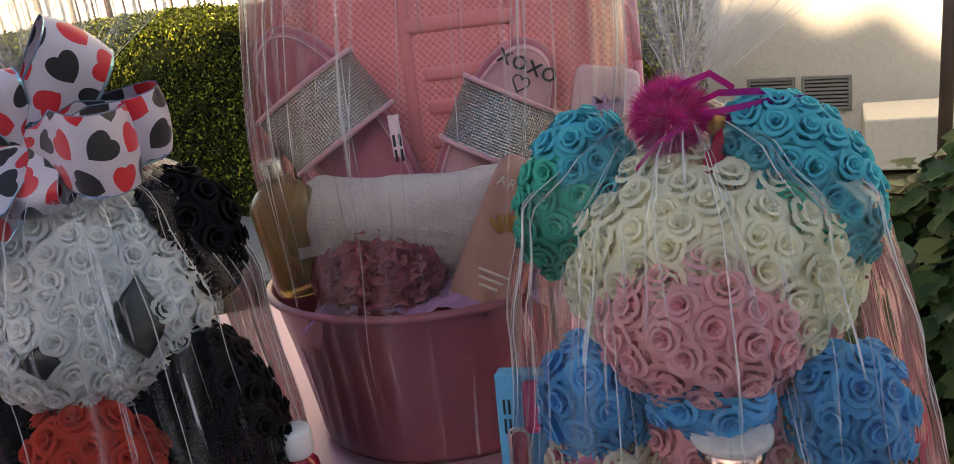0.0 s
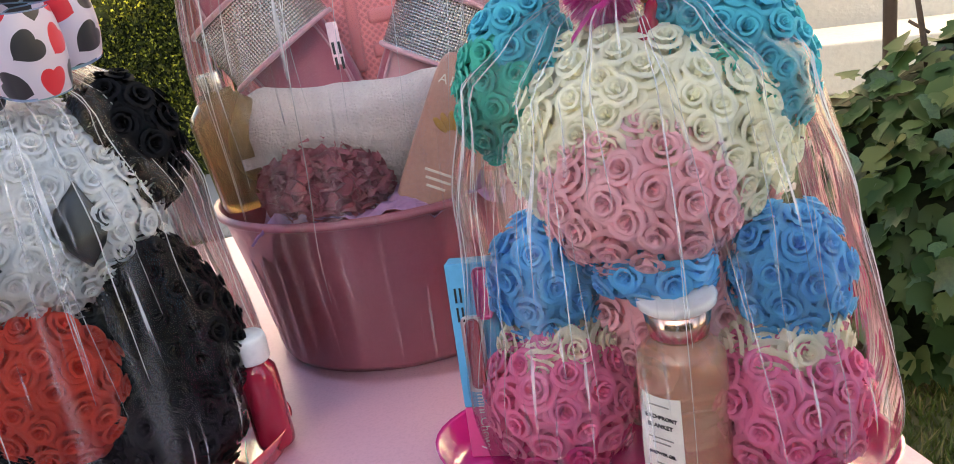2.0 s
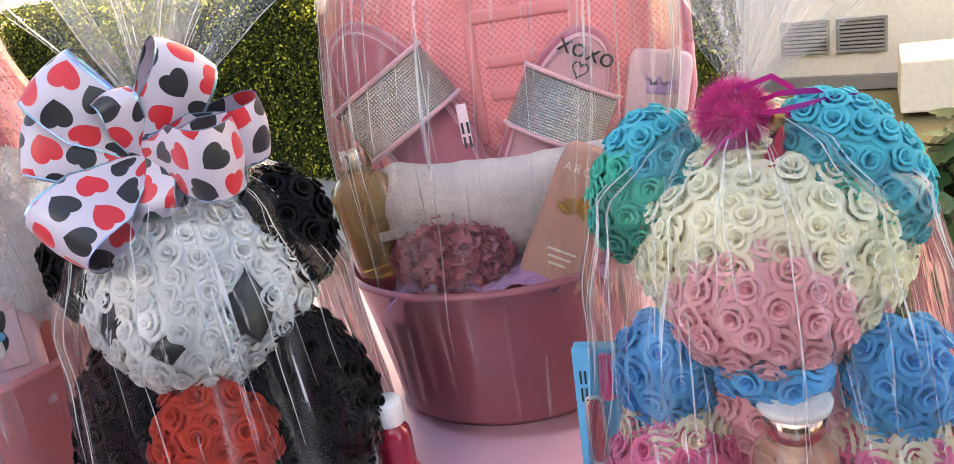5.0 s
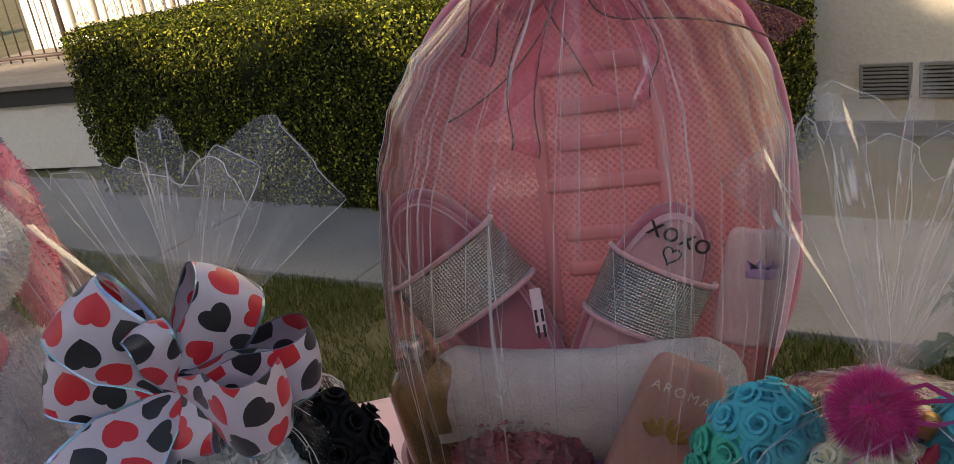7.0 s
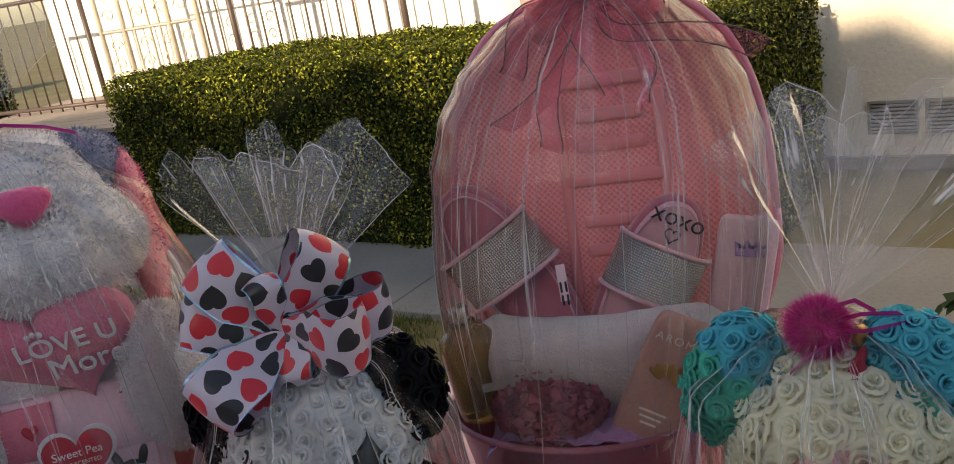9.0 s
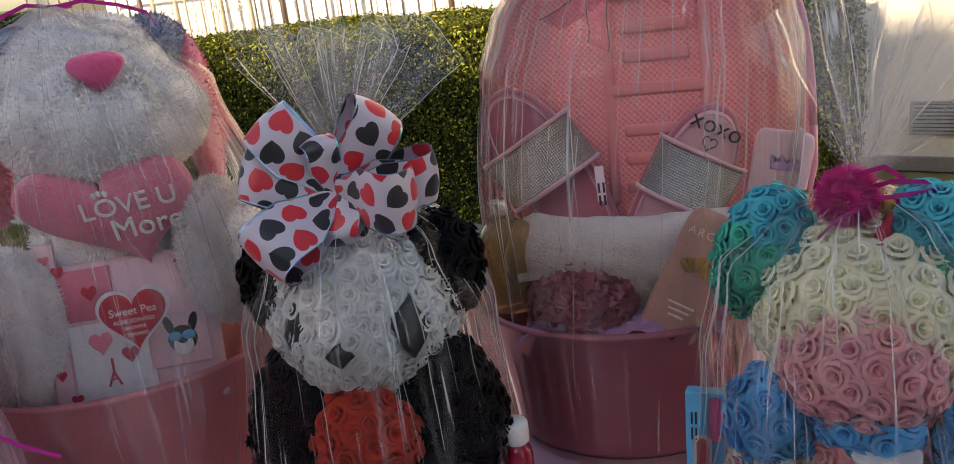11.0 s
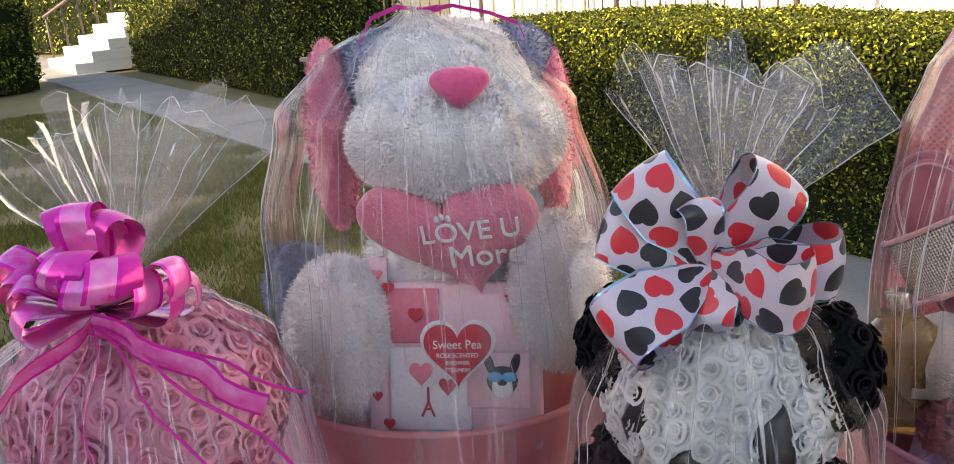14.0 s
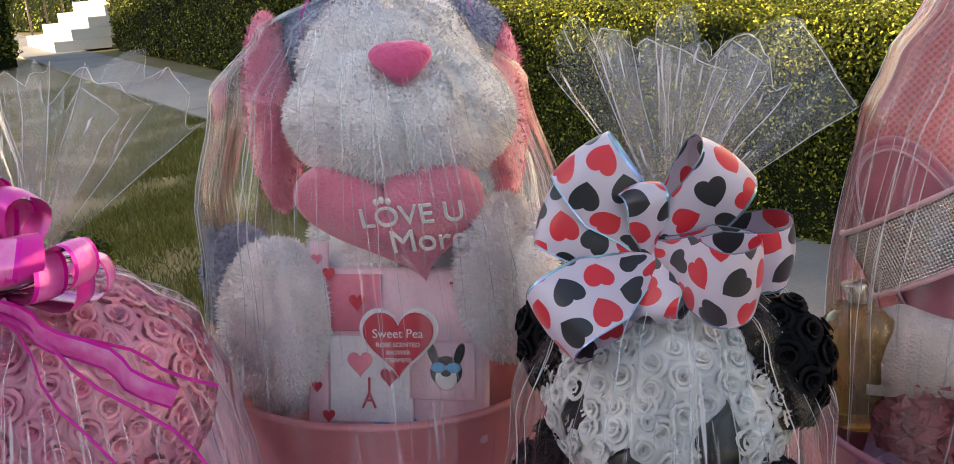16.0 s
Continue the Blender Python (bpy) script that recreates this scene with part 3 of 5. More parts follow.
for x in (-3.48, -3.67, -3.9, -4.2):
    for zc in (0.35, 0.5, 0.75, 0.9, 1.2, 1.4):
        px, py = house_line(x, 1.0)
        sgn = 1 if (zc * 20) % 2 < 1 else -1
        pts = [(px + 0.06 * (1 - t / 14) * math.cos(t * 0.62) * sgn, py, PZ + zc + 0.06 * (1 - t / 14) * math.sin(t * 0.62)) for t in range(12)]
        tube("scroll", pts, 0.006, GATE, gate, "", 5)
for zz in (0.28, 0.62, 1.02, 1.9):
    a, b = house_line(-3.34, 1.0), house_line(-4.32, 1.0)
    tube("crossbar", [(*a, PZ + zz), (*b, PZ + zz)], 0.01, GATE, gate, "", 6)


def leaf_cloud(points, normals, size, seed, jitter=0.6, aspect=0.55, fold=0.25):
    """Small folded leaves at points, turned about their normals."""
    rng = np.random.default_rng(seed)
    n = len(points)
    d = normals + rng.normal(0, jitter, (n, 3))
    d /= np.linalg.norm(d, axis=1)[:, None]
    s = np.cross(d, rng.normal(0, 1, (n, 3)))
    s /= np.linalg.norm(s, axis=1)[:, None]
    t = np.cross(d, s)
    k = (size * rng.uniform(0.65, 1.3, n))[:, None]
    base, tip = points - t * k * 0.5, points + t * k * 0.5
    l, r = points + s * k * aspect * 0.5 + d * k * fold * 0.4, points - s * k * aspect * 0.5 + d * k * fold * 0.4
    vs = np.stack([base, r, tip, l], 1).reshape(-1, 3)
    f = np.arange(n)[:, None] * 4
    return vs, np.concatenate([np.concatenate([f, f + 1, f + 2], 1), np.concatenate([f, f + 2, f + 3], 1)])


def fast_mesh(name, vs, fs, mat, smooth=False):
    me = bpy.data.meshes.new(name)
    me.vertices.add(len(vs))
    me.vertices.foreach_set("co", np.asarray(vs, np.float32).ravel())
    k = fs.shape[1]
    me.loops.add(fs.size)
    me.loops.foreach_set("vertex_index", fs.ravel().astype(np.int32))
    me.polygons.add(len(fs))
    me.polygons.foreach_set("loop_start", np.arange(0, fs.size, k, dtype=np.int32))
    me.polygons.foreach_set("loop_total", np.full(len(fs), k, np.int32))
    me.materials.append(mat)
    me.update()
    me.validate()
    return me


def hedge(name, corners, height, count, size, label, seed, swell=0.05):
    """A clipped box hedge: core painted dark as inner shade, and a skin of leaves on the top and all four sides."""
    rng = np.random.default_rng(seed)
    ob = thing(name, label, "hedge", pose(0, 0, 0))
    c = [np.array((x, y, 0.0)) for x, y in corners]
    mid = sum(c) / 4
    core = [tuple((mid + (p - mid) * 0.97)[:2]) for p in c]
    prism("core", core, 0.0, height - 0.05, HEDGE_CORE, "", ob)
    areas, makers = [], []
    for i in range(4):
        a, b = c[i], c[(i + 1) % 4]
        nn = np.cross(b - a, (0, 0, 1.0))
        nn /= np.linalg.norm(nn)
        areas.append(np.linalg.norm(b - a) * height)
        makers.append((a, b - a, np.array((0, 0, height)), nn))
    areas.append(np.linalg.norm(c[1] - c[0]) * np.linalg.norm(c[2] - c[1]) * 1.6)
    top = np.array((0, 0, height))
    makers.append((c[0] + top, c[1] - c[0], c[3] - c[0], np.array((0, 0, 1.0))))
    P, N = [], []
    for ar, (o, e, f, nn) in zip(areas, makers):
        k = int(count * ar / sum(areas))
        u, v = rng.random((k, 1)), rng.random((k, 1))
        p = o + e * u + f * v
        bump = np.array([noise.noise(Vector(q) * 2.6) * 0.7 + noise.noise(Vector(q) * 9) * 0.4 for q in p])[:, None]
        P.append(p + nn * (bump * swell + rng.normal(0, 0.014, (k, 1))))
        N.append(np.tile(nn, (k, 1)))
    vs, fs = leaf_cloud(np.concatenate(P), np.concatenate(N), size, seed, 0.7)
    tagged(put("foliage", fast_mesh("foliage", vs, fs, BOX_LEAF), ob), kind="stuff")
    return ob


FR, FL = Vector((0.55, 3.5, 0)), Vector((-3.08, 5.24, 0))
back = Vector((0.43, 0.9, 0)) * 1.1
hedge("hedge", [FL[:2], FR[:2], (FR + back)[:2], (FL + back)[:2]], 0.98, 210000, 0.021, "clipped green boxwood hedge, sunlit top and shaded face", 3)
A2, B2 = Vector((-7.0, 7.85, 0)), Vector((-13.0, 10.6, 0))
hedge("hedge", [B2[:2], A2[:2], (A2 + Vector((0.6, 1.3, 0)))[:2], (B2 + Vector((0.6, 1.3, 0)))[:2]], 1.25, 70000, 0.04, "tall clipped green hedge beside the walk", 4)
hedge("hedge", [(-26, 13.2), (-15.2, 13.6), (-15.2, 14.8), (-26, 14.4)], 2.6, 30000, 0.07, "tall dark hedge behind the white steps", 5)
hedge("shrub", [(-14.2, 7.2), (-12.6, 7.0), (-12.4, 8.4), (-14.0, 8.6)], 1.3, 20000, 0.05, "dark green rounded garden shrub", 6, 0.25)
hedge("shrub", [(-3.5, 1.95), (-3.1, 1.8), (-3.0, 2.2), (-3.4, 2.35)], 0.3, 5000, 0.035, "low leafy shrub at the lawn's edge", 8, 0.15)

# white steps at the end of the walk
steps = thing("entry_steps", "white painted steps at the end of the walk", "steps", Matrix.Translation((-15.0, 11.0, 0)) @ Matrix.Rotation(radians(-25), 4, "Z"))
for i in range(5):
    part("step", box_bm(2.2, 1.8 - 0.3 * i, 0.18, 0.01), WHITE_STUCCO, steps, "", pose(0.6, 0.15 * i + 0.5, 0.09 + 0.18 * i), False)
part("landing", box_bm(3.2, 1.4, 0.9, 0.01), WHITE_STUCCO, steps, "", pose(1.2, 1.9, 0.45), False)
for i in range(6):
    tube("bar", [(-0.45, -0.3 + 0.3 * i, 0.02 + 0.18 * i), (-0.45, -0.3 + 0.3 * i, 0.95 + 0.18 * i)], 0.02, IRON, steps, "", 6)
tube("handrail", [(-0.45, -0.35, 0.92), (-0.45, 1.25, 1.88)], 0.03, IRON, steps, "", 6)

# blades of grass on the lawn beside the walk
rng = np.random.default_rng(11)
NB = 330000
u, v = -9.5 + 12.5 * rng.random(NB) ** 0.9, -2.58 * rng.random(NB)
gx, gy = WALK0[0] + 0.905 * u + 0.425 * v, WALK0[1] - 0.425 * u + 0.905 * v
clump = np.array([noise.noise((a * 2.2, b * 2.2, 1.0)) for a, b in zip(gx, gy)])
keep = clump + rng.normal(0, 0.25, NB) > -0.12
gx, gy = gx[keep], gy[keep]
NB = len(gx)
ang, hh, ln = rng.uniform(0, 6.28, NB), rng.uniform(0.014, 0.042, NB), rng.normal(0, 0.02, (NB, 2))
w = 0.0035
b0 = np.stack([gx - w * np.cos(ang), gy - w * np.sin(ang), np.full(NB, -0.035)], 1)
b1 = np.stack([gx + w * np.cos(ang), gy + w * np.sin(ang), np.full(NB, -0.035)], 1)
b2 = np.stack([gx + ln[:, 0], gy + ln[:, 1], hh - 0.02], 1)
tagged(put("grass", fast_mesh("grass", np.stack([b0, b1, b2], 1).reshape(-1, 3), np.arange(NB * 3).reshape(-1, 3), GRASS)), "short patchy lawn grass beside the walk", "grass", kind="stuff")

# paving added on the near side of the table, and tall leafy rows added to shade the place
# Added as a reflector: pale ground that bounces light onto the gifts.
bounce_slab = prism("driveway", [plan(WALK0, -16, -2.6)[:2], plan(WALK0, 12, -2.6)[:2], plan(WALK0, 12, -24)[:2], plan(WALK0, -16, -24)[:2]], -0.06, 0.004, BOUNCE_PAVING)
tagged(bounce_slab, "pale concrete paving added to bounce light upwards", "driveway", kind="structure")
# Unseen sun blockers, stepped in height to shape the shadow edge.
for x0, x1, top, seed in ((-24.5, -16.6, 11.2, 9), (-16.6, -12.9, 9.6, 14), (-12.9, -11.2, 9.02, 10), (-11.2, -9.4, 8.7, 17), (-9.4, -8.1, 8.44, 15), (-8.1, -7.0, 8.6, 16), (-7.0, -6.4, 8.45, 18), (-6.4, -5.85, 8.15, 19), (-5.85, 9.0, 7.45, 12)):
    hedge("shade_row", [(x0, -13.2), (x1, -13.2), (x1, -12.0), (x0, -12.0)], top, 18000, 0.22, "unseen tall leafy row added to cast shade", seed, 0.22)

# ivy bank beside the table
def ivy_leaf_shape(s):
    pts = [(0, -0.5), (0.32, -0.42), (0.5, -0.12), (0.3, 0.02), (0.38, 0.3), (0.14, 0.26), (0, 0.55), (-0.14, 0.26), (-0.38, 0.3), (-0.3, 0.02), (-0.5, -0.12), (-0.32, -0.42)]
    return [(x * s, y * s) for x, y in pts]


ivy = thing("ivy_bush", "dense dark green ivy bush with bare twigs", "bush", pose(1.26, 1.85, 0))
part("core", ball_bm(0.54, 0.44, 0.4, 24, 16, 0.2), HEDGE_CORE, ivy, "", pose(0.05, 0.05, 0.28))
IVYM = []
for q in range(3):
    o = ivy_leaf_shape(1.0)
    vs = [(0, 0, -0.06)] + [(x, y, 0.10 * abs(x) * (1 + q) - 0.12 * y * y + 0.03 * math.sin(9 * x + q)) for x, y in o]
    IVYM.append(mesh_from("leaf", vs, [(0, i + 1, (i + 1) % 12 + 1) for i in range(12)], stuff_mat("ivy_leaf_surface", (0.03, 0.065, 0.02), (0.05, 0.1, 0.03), rough=0.42, big=12, fine=60, bump=0.1, rand=0.7) if q == 0 else IVYM[0].materials[0]))
ri = random.Random(5)
for i in range(1900):
    th, ph = ri.uniform(-3.3, 0.5), ri.uniform(-0.75, 1.35)
    d = Vector((math.cos(th) * math.cos(ph), math.sin(th) * math.cos(ph), math.sin(ph)))
    bulge = 1 + 0.18 * noise.noise(d * 3.0) + ri.uniform(-0.1, 0.1)
    p = Vector((d.x * 0.58, d.y * 0.47, d.z * 0.42)) * bulge + Vector((0.05, 0.05, 0.28))
    if p.z < 0.02:
        continue
    look_out = (d + Vector((0, 0, 0.5)) + Vector((ri.gauss(0, 0.45), ri.gauss(0, 0.45), ri.gauss(0, 0.3)))).normalized()
    s = ri.uniform(0.04, 0.085)
    mm = Matrix.Translation(p) @ look_out.to_track_quat("Z", "Y").to_matrix().to_4x4() @ Matrix.Rotation(ri.uniform(2.4, 3.9), 4, "Z") @ Matrix.Diagonal((s, s, s, 1))
    if i < 300:
        put("leaf", IVYM[i % 3], ivy, mm)
    else:
        if i == 300:
            rest_v, rest_f = [], []
        me = IVYM[i % 3]
        base = len(rest_v)
        rest_v += [mm @ v.co for v in me.vertices]
        rest_f += [tuple(base + k for k in p_.vertices) for p_ in me.polygons]
tagged(put("foliage", mesh_from("foliage", rest_v, rest_f, IVY_LEAF), ivy), kind="stuff")
for x0, x1, h in ((-0.2, -0.28, 0.92), (-0.1, -0.04, 1.2), (-0.04, -0.02, 1.25), (0.2, 0.12, 1.0)):
    tube("twig", [(x0, 0, 0.45), (x0 * 0.6 + x1 * 0.4, 0.02, 0.66), (x1, -0.02, 0.82), (x1 + 0.03, 0, h)], 0.009, BARK, ivy, "bare brown twig", 6, [1, 0.9, 0.7, 0.4])
    for k in range(4):
        zz = 0.66 + 0.07 * k
        tube("side_twig", [(x0 * 0.5 + x1 * 0.5, 0, zz), (x0 * 0.5 + x1 * 0.5 + 0.04 * (-1) ** k, 0.01, zz + 0.03)], 0.004, BARK, ivy, "", 5)

# low wall, post and handrail behind the ivy
lw = prism("low_wall", [(1.62, 3.95), (3.6, 3.4), (3.75, 3.75), (1.75, 4.3)], 0.0, 0.24, STUCCO, bevel=0.01)
tagged(lw, "cream low garden wall with a flat cap", "wall", kind="structure")
hr = thing("handrail", "dark brown iron handrail on a post", "handrail", pose(0, 0, 0))
tube("post", [(1.78, 3.55, 0.0), (1.78, 3.55, 1.6)], 0.028, IRON, hr)
tube("post", [(2.5, 3.3, 0.0), (2.5, 3.3, 1.75)], 0.02, IRON, hr)
tube("rail", [(1.78, 3.52, 0.12), (2.5, 3.0, 0.8)], 0.03, IRON, hr)

# ---- table ----
TZ = 0.745
table = thing("table", "folding table under a pink satin tablecloth", "table", pose(-0.564, 0.70, 0, 0, 0, 14))
part("tabletop", box_bm(1.56, 0.98, 0.03, 0.006), WHITE_PL, table, "", pose(0, 0, TZ - 0.02))
for sx in (-0.7, 0.7):
    for sy in (-0.4, 0.4):
        tube("leg", [(sx, sy, 0), (sx, sy, TZ - 0.03)], 0.014, IRON, table, "", 8)
tv, nn = [], 0
loop = []
for i in range(200):
    t = i / 200 * 4
    k, f = int(t), t - int(t)
    cs = [(-0.8, -0.51), (0.8, -0.51), (0.8, 0.51), (-0.8, 0.51)]
    a, b = cs[k], cs[(k + 1) % 4]
    loop.append((a[0] + (b[0] - a[0]) * f, a[1] + (b[1] - a[1]) * f))
rings = [(0.0, TZ), (0.5, TZ + 0.001), (0.97, TZ), (1.0, TZ - 0.006), (1.01, TZ - 0.05), (1.02, TZ - 0.25), (1.03, TZ - 0.5), (1.035, TZ - 0.68)]
for q, (s, z) in enumerate(rings):
    for i, (x, y) in enumerate(loop):
        fold = (0.02 * math.sin(i * 0.55) + 0.012 * math.sin(i * 1.3 + 2)) * max(0, q - 3) / 4
        wr = 0.0012 * noise.noise((x * 5, y * 5, s * 3)) if q < 3 else 0
        tv.append((x * (s + fold), y * (s + fold * 1.5), z + wr))
cloth = put("tablecloth", mesh_from("tablecloth", tv, grid_faces(200, len(rings), True), CLOTH), None, table.matrix_basis.copy())
tagged(cloth, "pale pink satin tablecloth draped over the table", "tablecloth")


# ---- foam roses ----
def rose_mesh(mat, seed):
    """A foam rose: rolled heart and rings of cupped, lapping petals with turned-out rims. Unit radius, facing +Z."""
    r = random.Random(seed)
    vs, fs = [], []

    def petal(a0, span, r0, r1, z0, z1, lip, nu=5, nv=4, swirl=0.1):
        base = len(vs)
        wave = r.uniform(0, 6.28)
        for j in range(nv + 1):
            for i in range(nu + 1):
                u = i / nu * 2 - 1
                v = j / nv * (1 - 0.16 * u ** 4)
                a = a0 + u * span * (0.62 + 0.38 * math.sin(math.pi * 0.62 * v))
                rim = max(0.0, v - 0.72) / 0.28
                rr = r0 + (r1 - r0) * v ** 0.75 + lip * rim ** 1.5 - swirl * r1 * u + 0.02 * math.sin(4 * u + wave) * v
                zz = z0 + (z1 - z0) * (1 - (1 - v) ** 1.7) - lip * 0.8 * rim ** 2.5 - 0.1 * (z1 - z0) * u * u * v
                vs.append((rr * math.cos(a), rr * math.sin(a), zz))
        for j in range(nv):
            for i in range(nu):
                a = base + j * (nu + 1) + i
                fs.append((a, a + 1, a + nu + 2, a + nu + 1))
        for i in range(nu):
            fs.append((0, base + i + 1, base + i))

    k0 = r.random() * 6.28
    n, turns = 14, 1.5
    vs.append((0, 0, -0.3))
    for i in range(n + 1):
        f = i / n
        a, rr = k0 + f * turns * 6.283, 0.05 + 0.17 * f
        for v, z in ((0.7, 0.55), (1.0, 0.82), (1.12, 0.86 - 0.05 * f)):
            vs.append((rr * v * math.cos(a), rr * v * math.sin(a), z))
    for i in range(n):
        a = 3 * i + 1
        fs.extend([(a, a + 3, a + 4, a + 1), (a + 1, a + 4, a + 5, a + 2), (0, a + 3, a)])
    for n, r1, z1, lip, span in ((3, 0.42, 0.84, 0.1, 1.25), (4, 0.68, 0.66, 0.15, 1.08), (5, 0.94, 0.34, 0.2, 0.92), (5, 1.05, 0.0, 0.2, 0.92)):
        k0 += 0.75
        for j in range(n):
            petal(k0 + j * 6.283 / n + r.uniform(-0.14, 0.14), span, 0.55 * r1, r1 * r.uniform(0.92, 1.06), z1 - 0.44, z1 + r.uniform(-0.06, 0.06), lip)
    return mesh_from("rose", vs, fs, mat)


ROSES = {}


def rose_set(mat):
    if mat.name not in ROSES:
        ROSES[mat.name] = [rose_mesh(mat, s) for s in (1, 2, 3)]
    return ROSES[mat.name]


def rose_cover(parent, radii, size, pick, seed, centre=(0, 0, 0), sink=0.08, squash=1.2):
    """Roses set side by side over an ellipsoid; pick(unit direction) gives the foam or None."""
    r = random.Random(seed)
    size *= 0.92
    a, b, c = radii
    area = 4 * math.pi * (((a * b) ** 1.6 + (a * c) ** 1.6 + (b * c) ** 1.6) / 3) ** (1 / 1.6)
    n = max(6, int(area / (size * size * 2.75)))
    for i in range(n):
        z = 1 - 2 * (i + 0.5) / n
        t = i * 2.39996 + r.uniform(-0.12, 0.12)
        d = Vector((math.sqrt(1 - z * z) * math.cos(t), math.sqrt(1 - z * z) * math.sin(t), z))
        mat = pick(d)
        if mat is None:
            continue
        nrm = Vector((d.x / a, d.y / b, d.z / c)).normalized()
        p = Vector((d.x * a, d.y * b, d.z * c)) + Vector(centre) - nrm * size * sink
        s = size * r.uniform(1.08, 1.24)
        tilt = (nrm + Vector((r.gauss(0, 0.1), r.gauss(0, 0.1), r.gauss(0, 0.1)))).normalized()
        m = Matrix.Translation(p) @ tilt.to_track_quat("Z", "Y").to_matrix().to_4x4() @ Matrix.Rotation(r.uniform(0, 6.28), 4, "Z") @ Matrix.Diagonal((s, s, s * squash, 1))
        put("rose", rose_set(mat)[r.randrange(3)], parent, m)


def lobe(name, bear, at, radii, mat, size, pick, seed, tilt=(0, 0, 0)):
    """One padded limb of a bear with its roses."""
    ob = part(name, ball_bm(*[x * 0.93 for x in radii], 20, 14), mat, bear, "", pose(*at, *tilt))
    rose_cover(ob, radii, size, pick, seed)
    return ob


def front(mat, y=0.35):
    return lambda d: mat if d.y < y else None


# the pastel bear: local -Y is its front
bear = thing("rose_bear", "rainbow pastel teddy bear of foam roses in a magenta tray", "rose bear", pose(0.142, 0.6, TZ + 0.012, 0, 0, -19))
lobe("torso", bear, (0, 0.01, 0.1), (0.075, 0.06, 0.1), FOAM_PINK, 0.0145, lambda d: FOAM_PINK if d.y < 0.2 else None, 20)
head = lobe("head", bear, (-0.005, 0.0, 0.24), (0.092, 0.08, 0.08), FOAM_CREAM, 0.0145,
            lambda d: None if d.y > 0.5 else (FOAM_PINK if d.z < -0.5 else FOAM_CREAM), 21)
lobe("snout", bear, (-0.007, -0.056, 0.219), (0.058, 0.044, 0.05), FOAM_PINK, 0.0138, lambda d: None if d.y > 0.3 else FOAM_PINK, 22)
lobe("chin_bow", bear, (-0.002, -0.066, 0.17), (0.036, 0.024, 0.017), FOAM_BLUE, 0.0132, front(FOAM_BLUE, 0.1), 23)
lobe("ear", bear, (-0.099, -0.002, 0.293), (0.033, 0.026, 0.058), FOAM_TEAL, 0.0115, lambda d: None if d.y > 0.4 else (FOAM_AQUA if d.z > 0.35 else FOAM_TEAL), 24, (0, 22, 0))
lobe("ear", bear, (0.056, -0.002, 0.297), (0.04, 0.03, 0.062), FOAM_AQUA, 0.0115, lambda d: None if d.y > 0.4 else (FOAM_TEAL if -0.45 < d.x < 0.25 and d.z < 0.25 else FOAM_AQUA), 25, (0, -32, 0))
for sx in (-1, 1):
    lobe("arm", bear, (sx * 0.087, -0.035, 0.142), (0.032, 0.036, 0.05), FOAM_BLUE, 0.0138, front(FOAM_BLUE, 0.5), 26 + sx, (20, 0, 0))
    lobe("cuff", bear, (sx * 0.082, -0.045, 0.104), (0.034, 0.036, 0.02), FOAM_CREAM, 0.0135, lambda d: FOAM_CREAM if d.y < 0.3 and d.z < 0.4 else None, 30 + sx)
    lobe("foot", bear, (sx * 0.082, -0.056, 0.056), (0.047, 0.047, 0.054), FOAM_ROSE, 0.0142, lambda d: None if d.y > 0.5 else (FOAM_HOT if d.z < -0.35 else FOAM_ROSE), 34 + sx)


def tray(name, label, mat, m, a, b):
    vs, fs = [], []
    prof = [(0.0, 0.002), (0.9, 0.002), (0.96, 0.006), (1.0, 0.024), (1.02, 0.026), (1.0, 0.020), (0.955, 0.0), (0.0, 0.0)]
    n = 72
    for r, z in prof:
        for i in range(n):
            t = 2 * math.pi * i / n
            k = 1 + 0.03 * math.cos(6 * t)
            vs.append((r * a * k * math.cos(t), r * b * k * math.sin(t), z))
    ob = put(name, mesh_from(name, vs, grid_faces(n, len(prof), True), mat), None, m)
    return tagged(ob, label, "tray")


tray("serving_tray", "glossy magenta plastic tray under the pastel bear", TRAY_PINK, pose(0.112, 0.558, TZ + 0.001, 0, 0, -17), 0.168, 0.118)
tray("serving_tray", "glossy red plastic tray under the panda", TRAY_RED, pose(-0.35, 0.665, TZ + 0.001, 0, 0, 5), 0.155, 0.125)

# the panda
panda = thing("panda_rose_bear", "black and white panda of foam roses with red heart", "rose bear", pose(-0.352, 0.69, TZ + 0.012, 0, 0, 5))
lobe("torso", panda, (0, 0.015, 0.1), (0.08, 0.07, 0.11), BLACK_FILM, 0.0145, lambda d: FOAM_BLACK if d.y < 0.3 else None, 40)


def panda_face(d):
    for ex in (-0.5, 0.55):
        if ((d.x - ex) / 0.2) ** 2 + ((d.z + 0.04) / 0.32) ** 2 < 1 and d.y < 0:
            return None
    return FOAM_WHITE if d.y < 0.55 else None


def eye_shape(w, h):
    return [(0.0, h), (w * 0.45, h * 0.5), (w, 0.02 * h), (w * 0.7, -0.5 * h), (w * 0.1, -h), (-w * 0.5, -0.6 * h), (-w, 0.0), (-w * 0.6, 0.6 * h)]


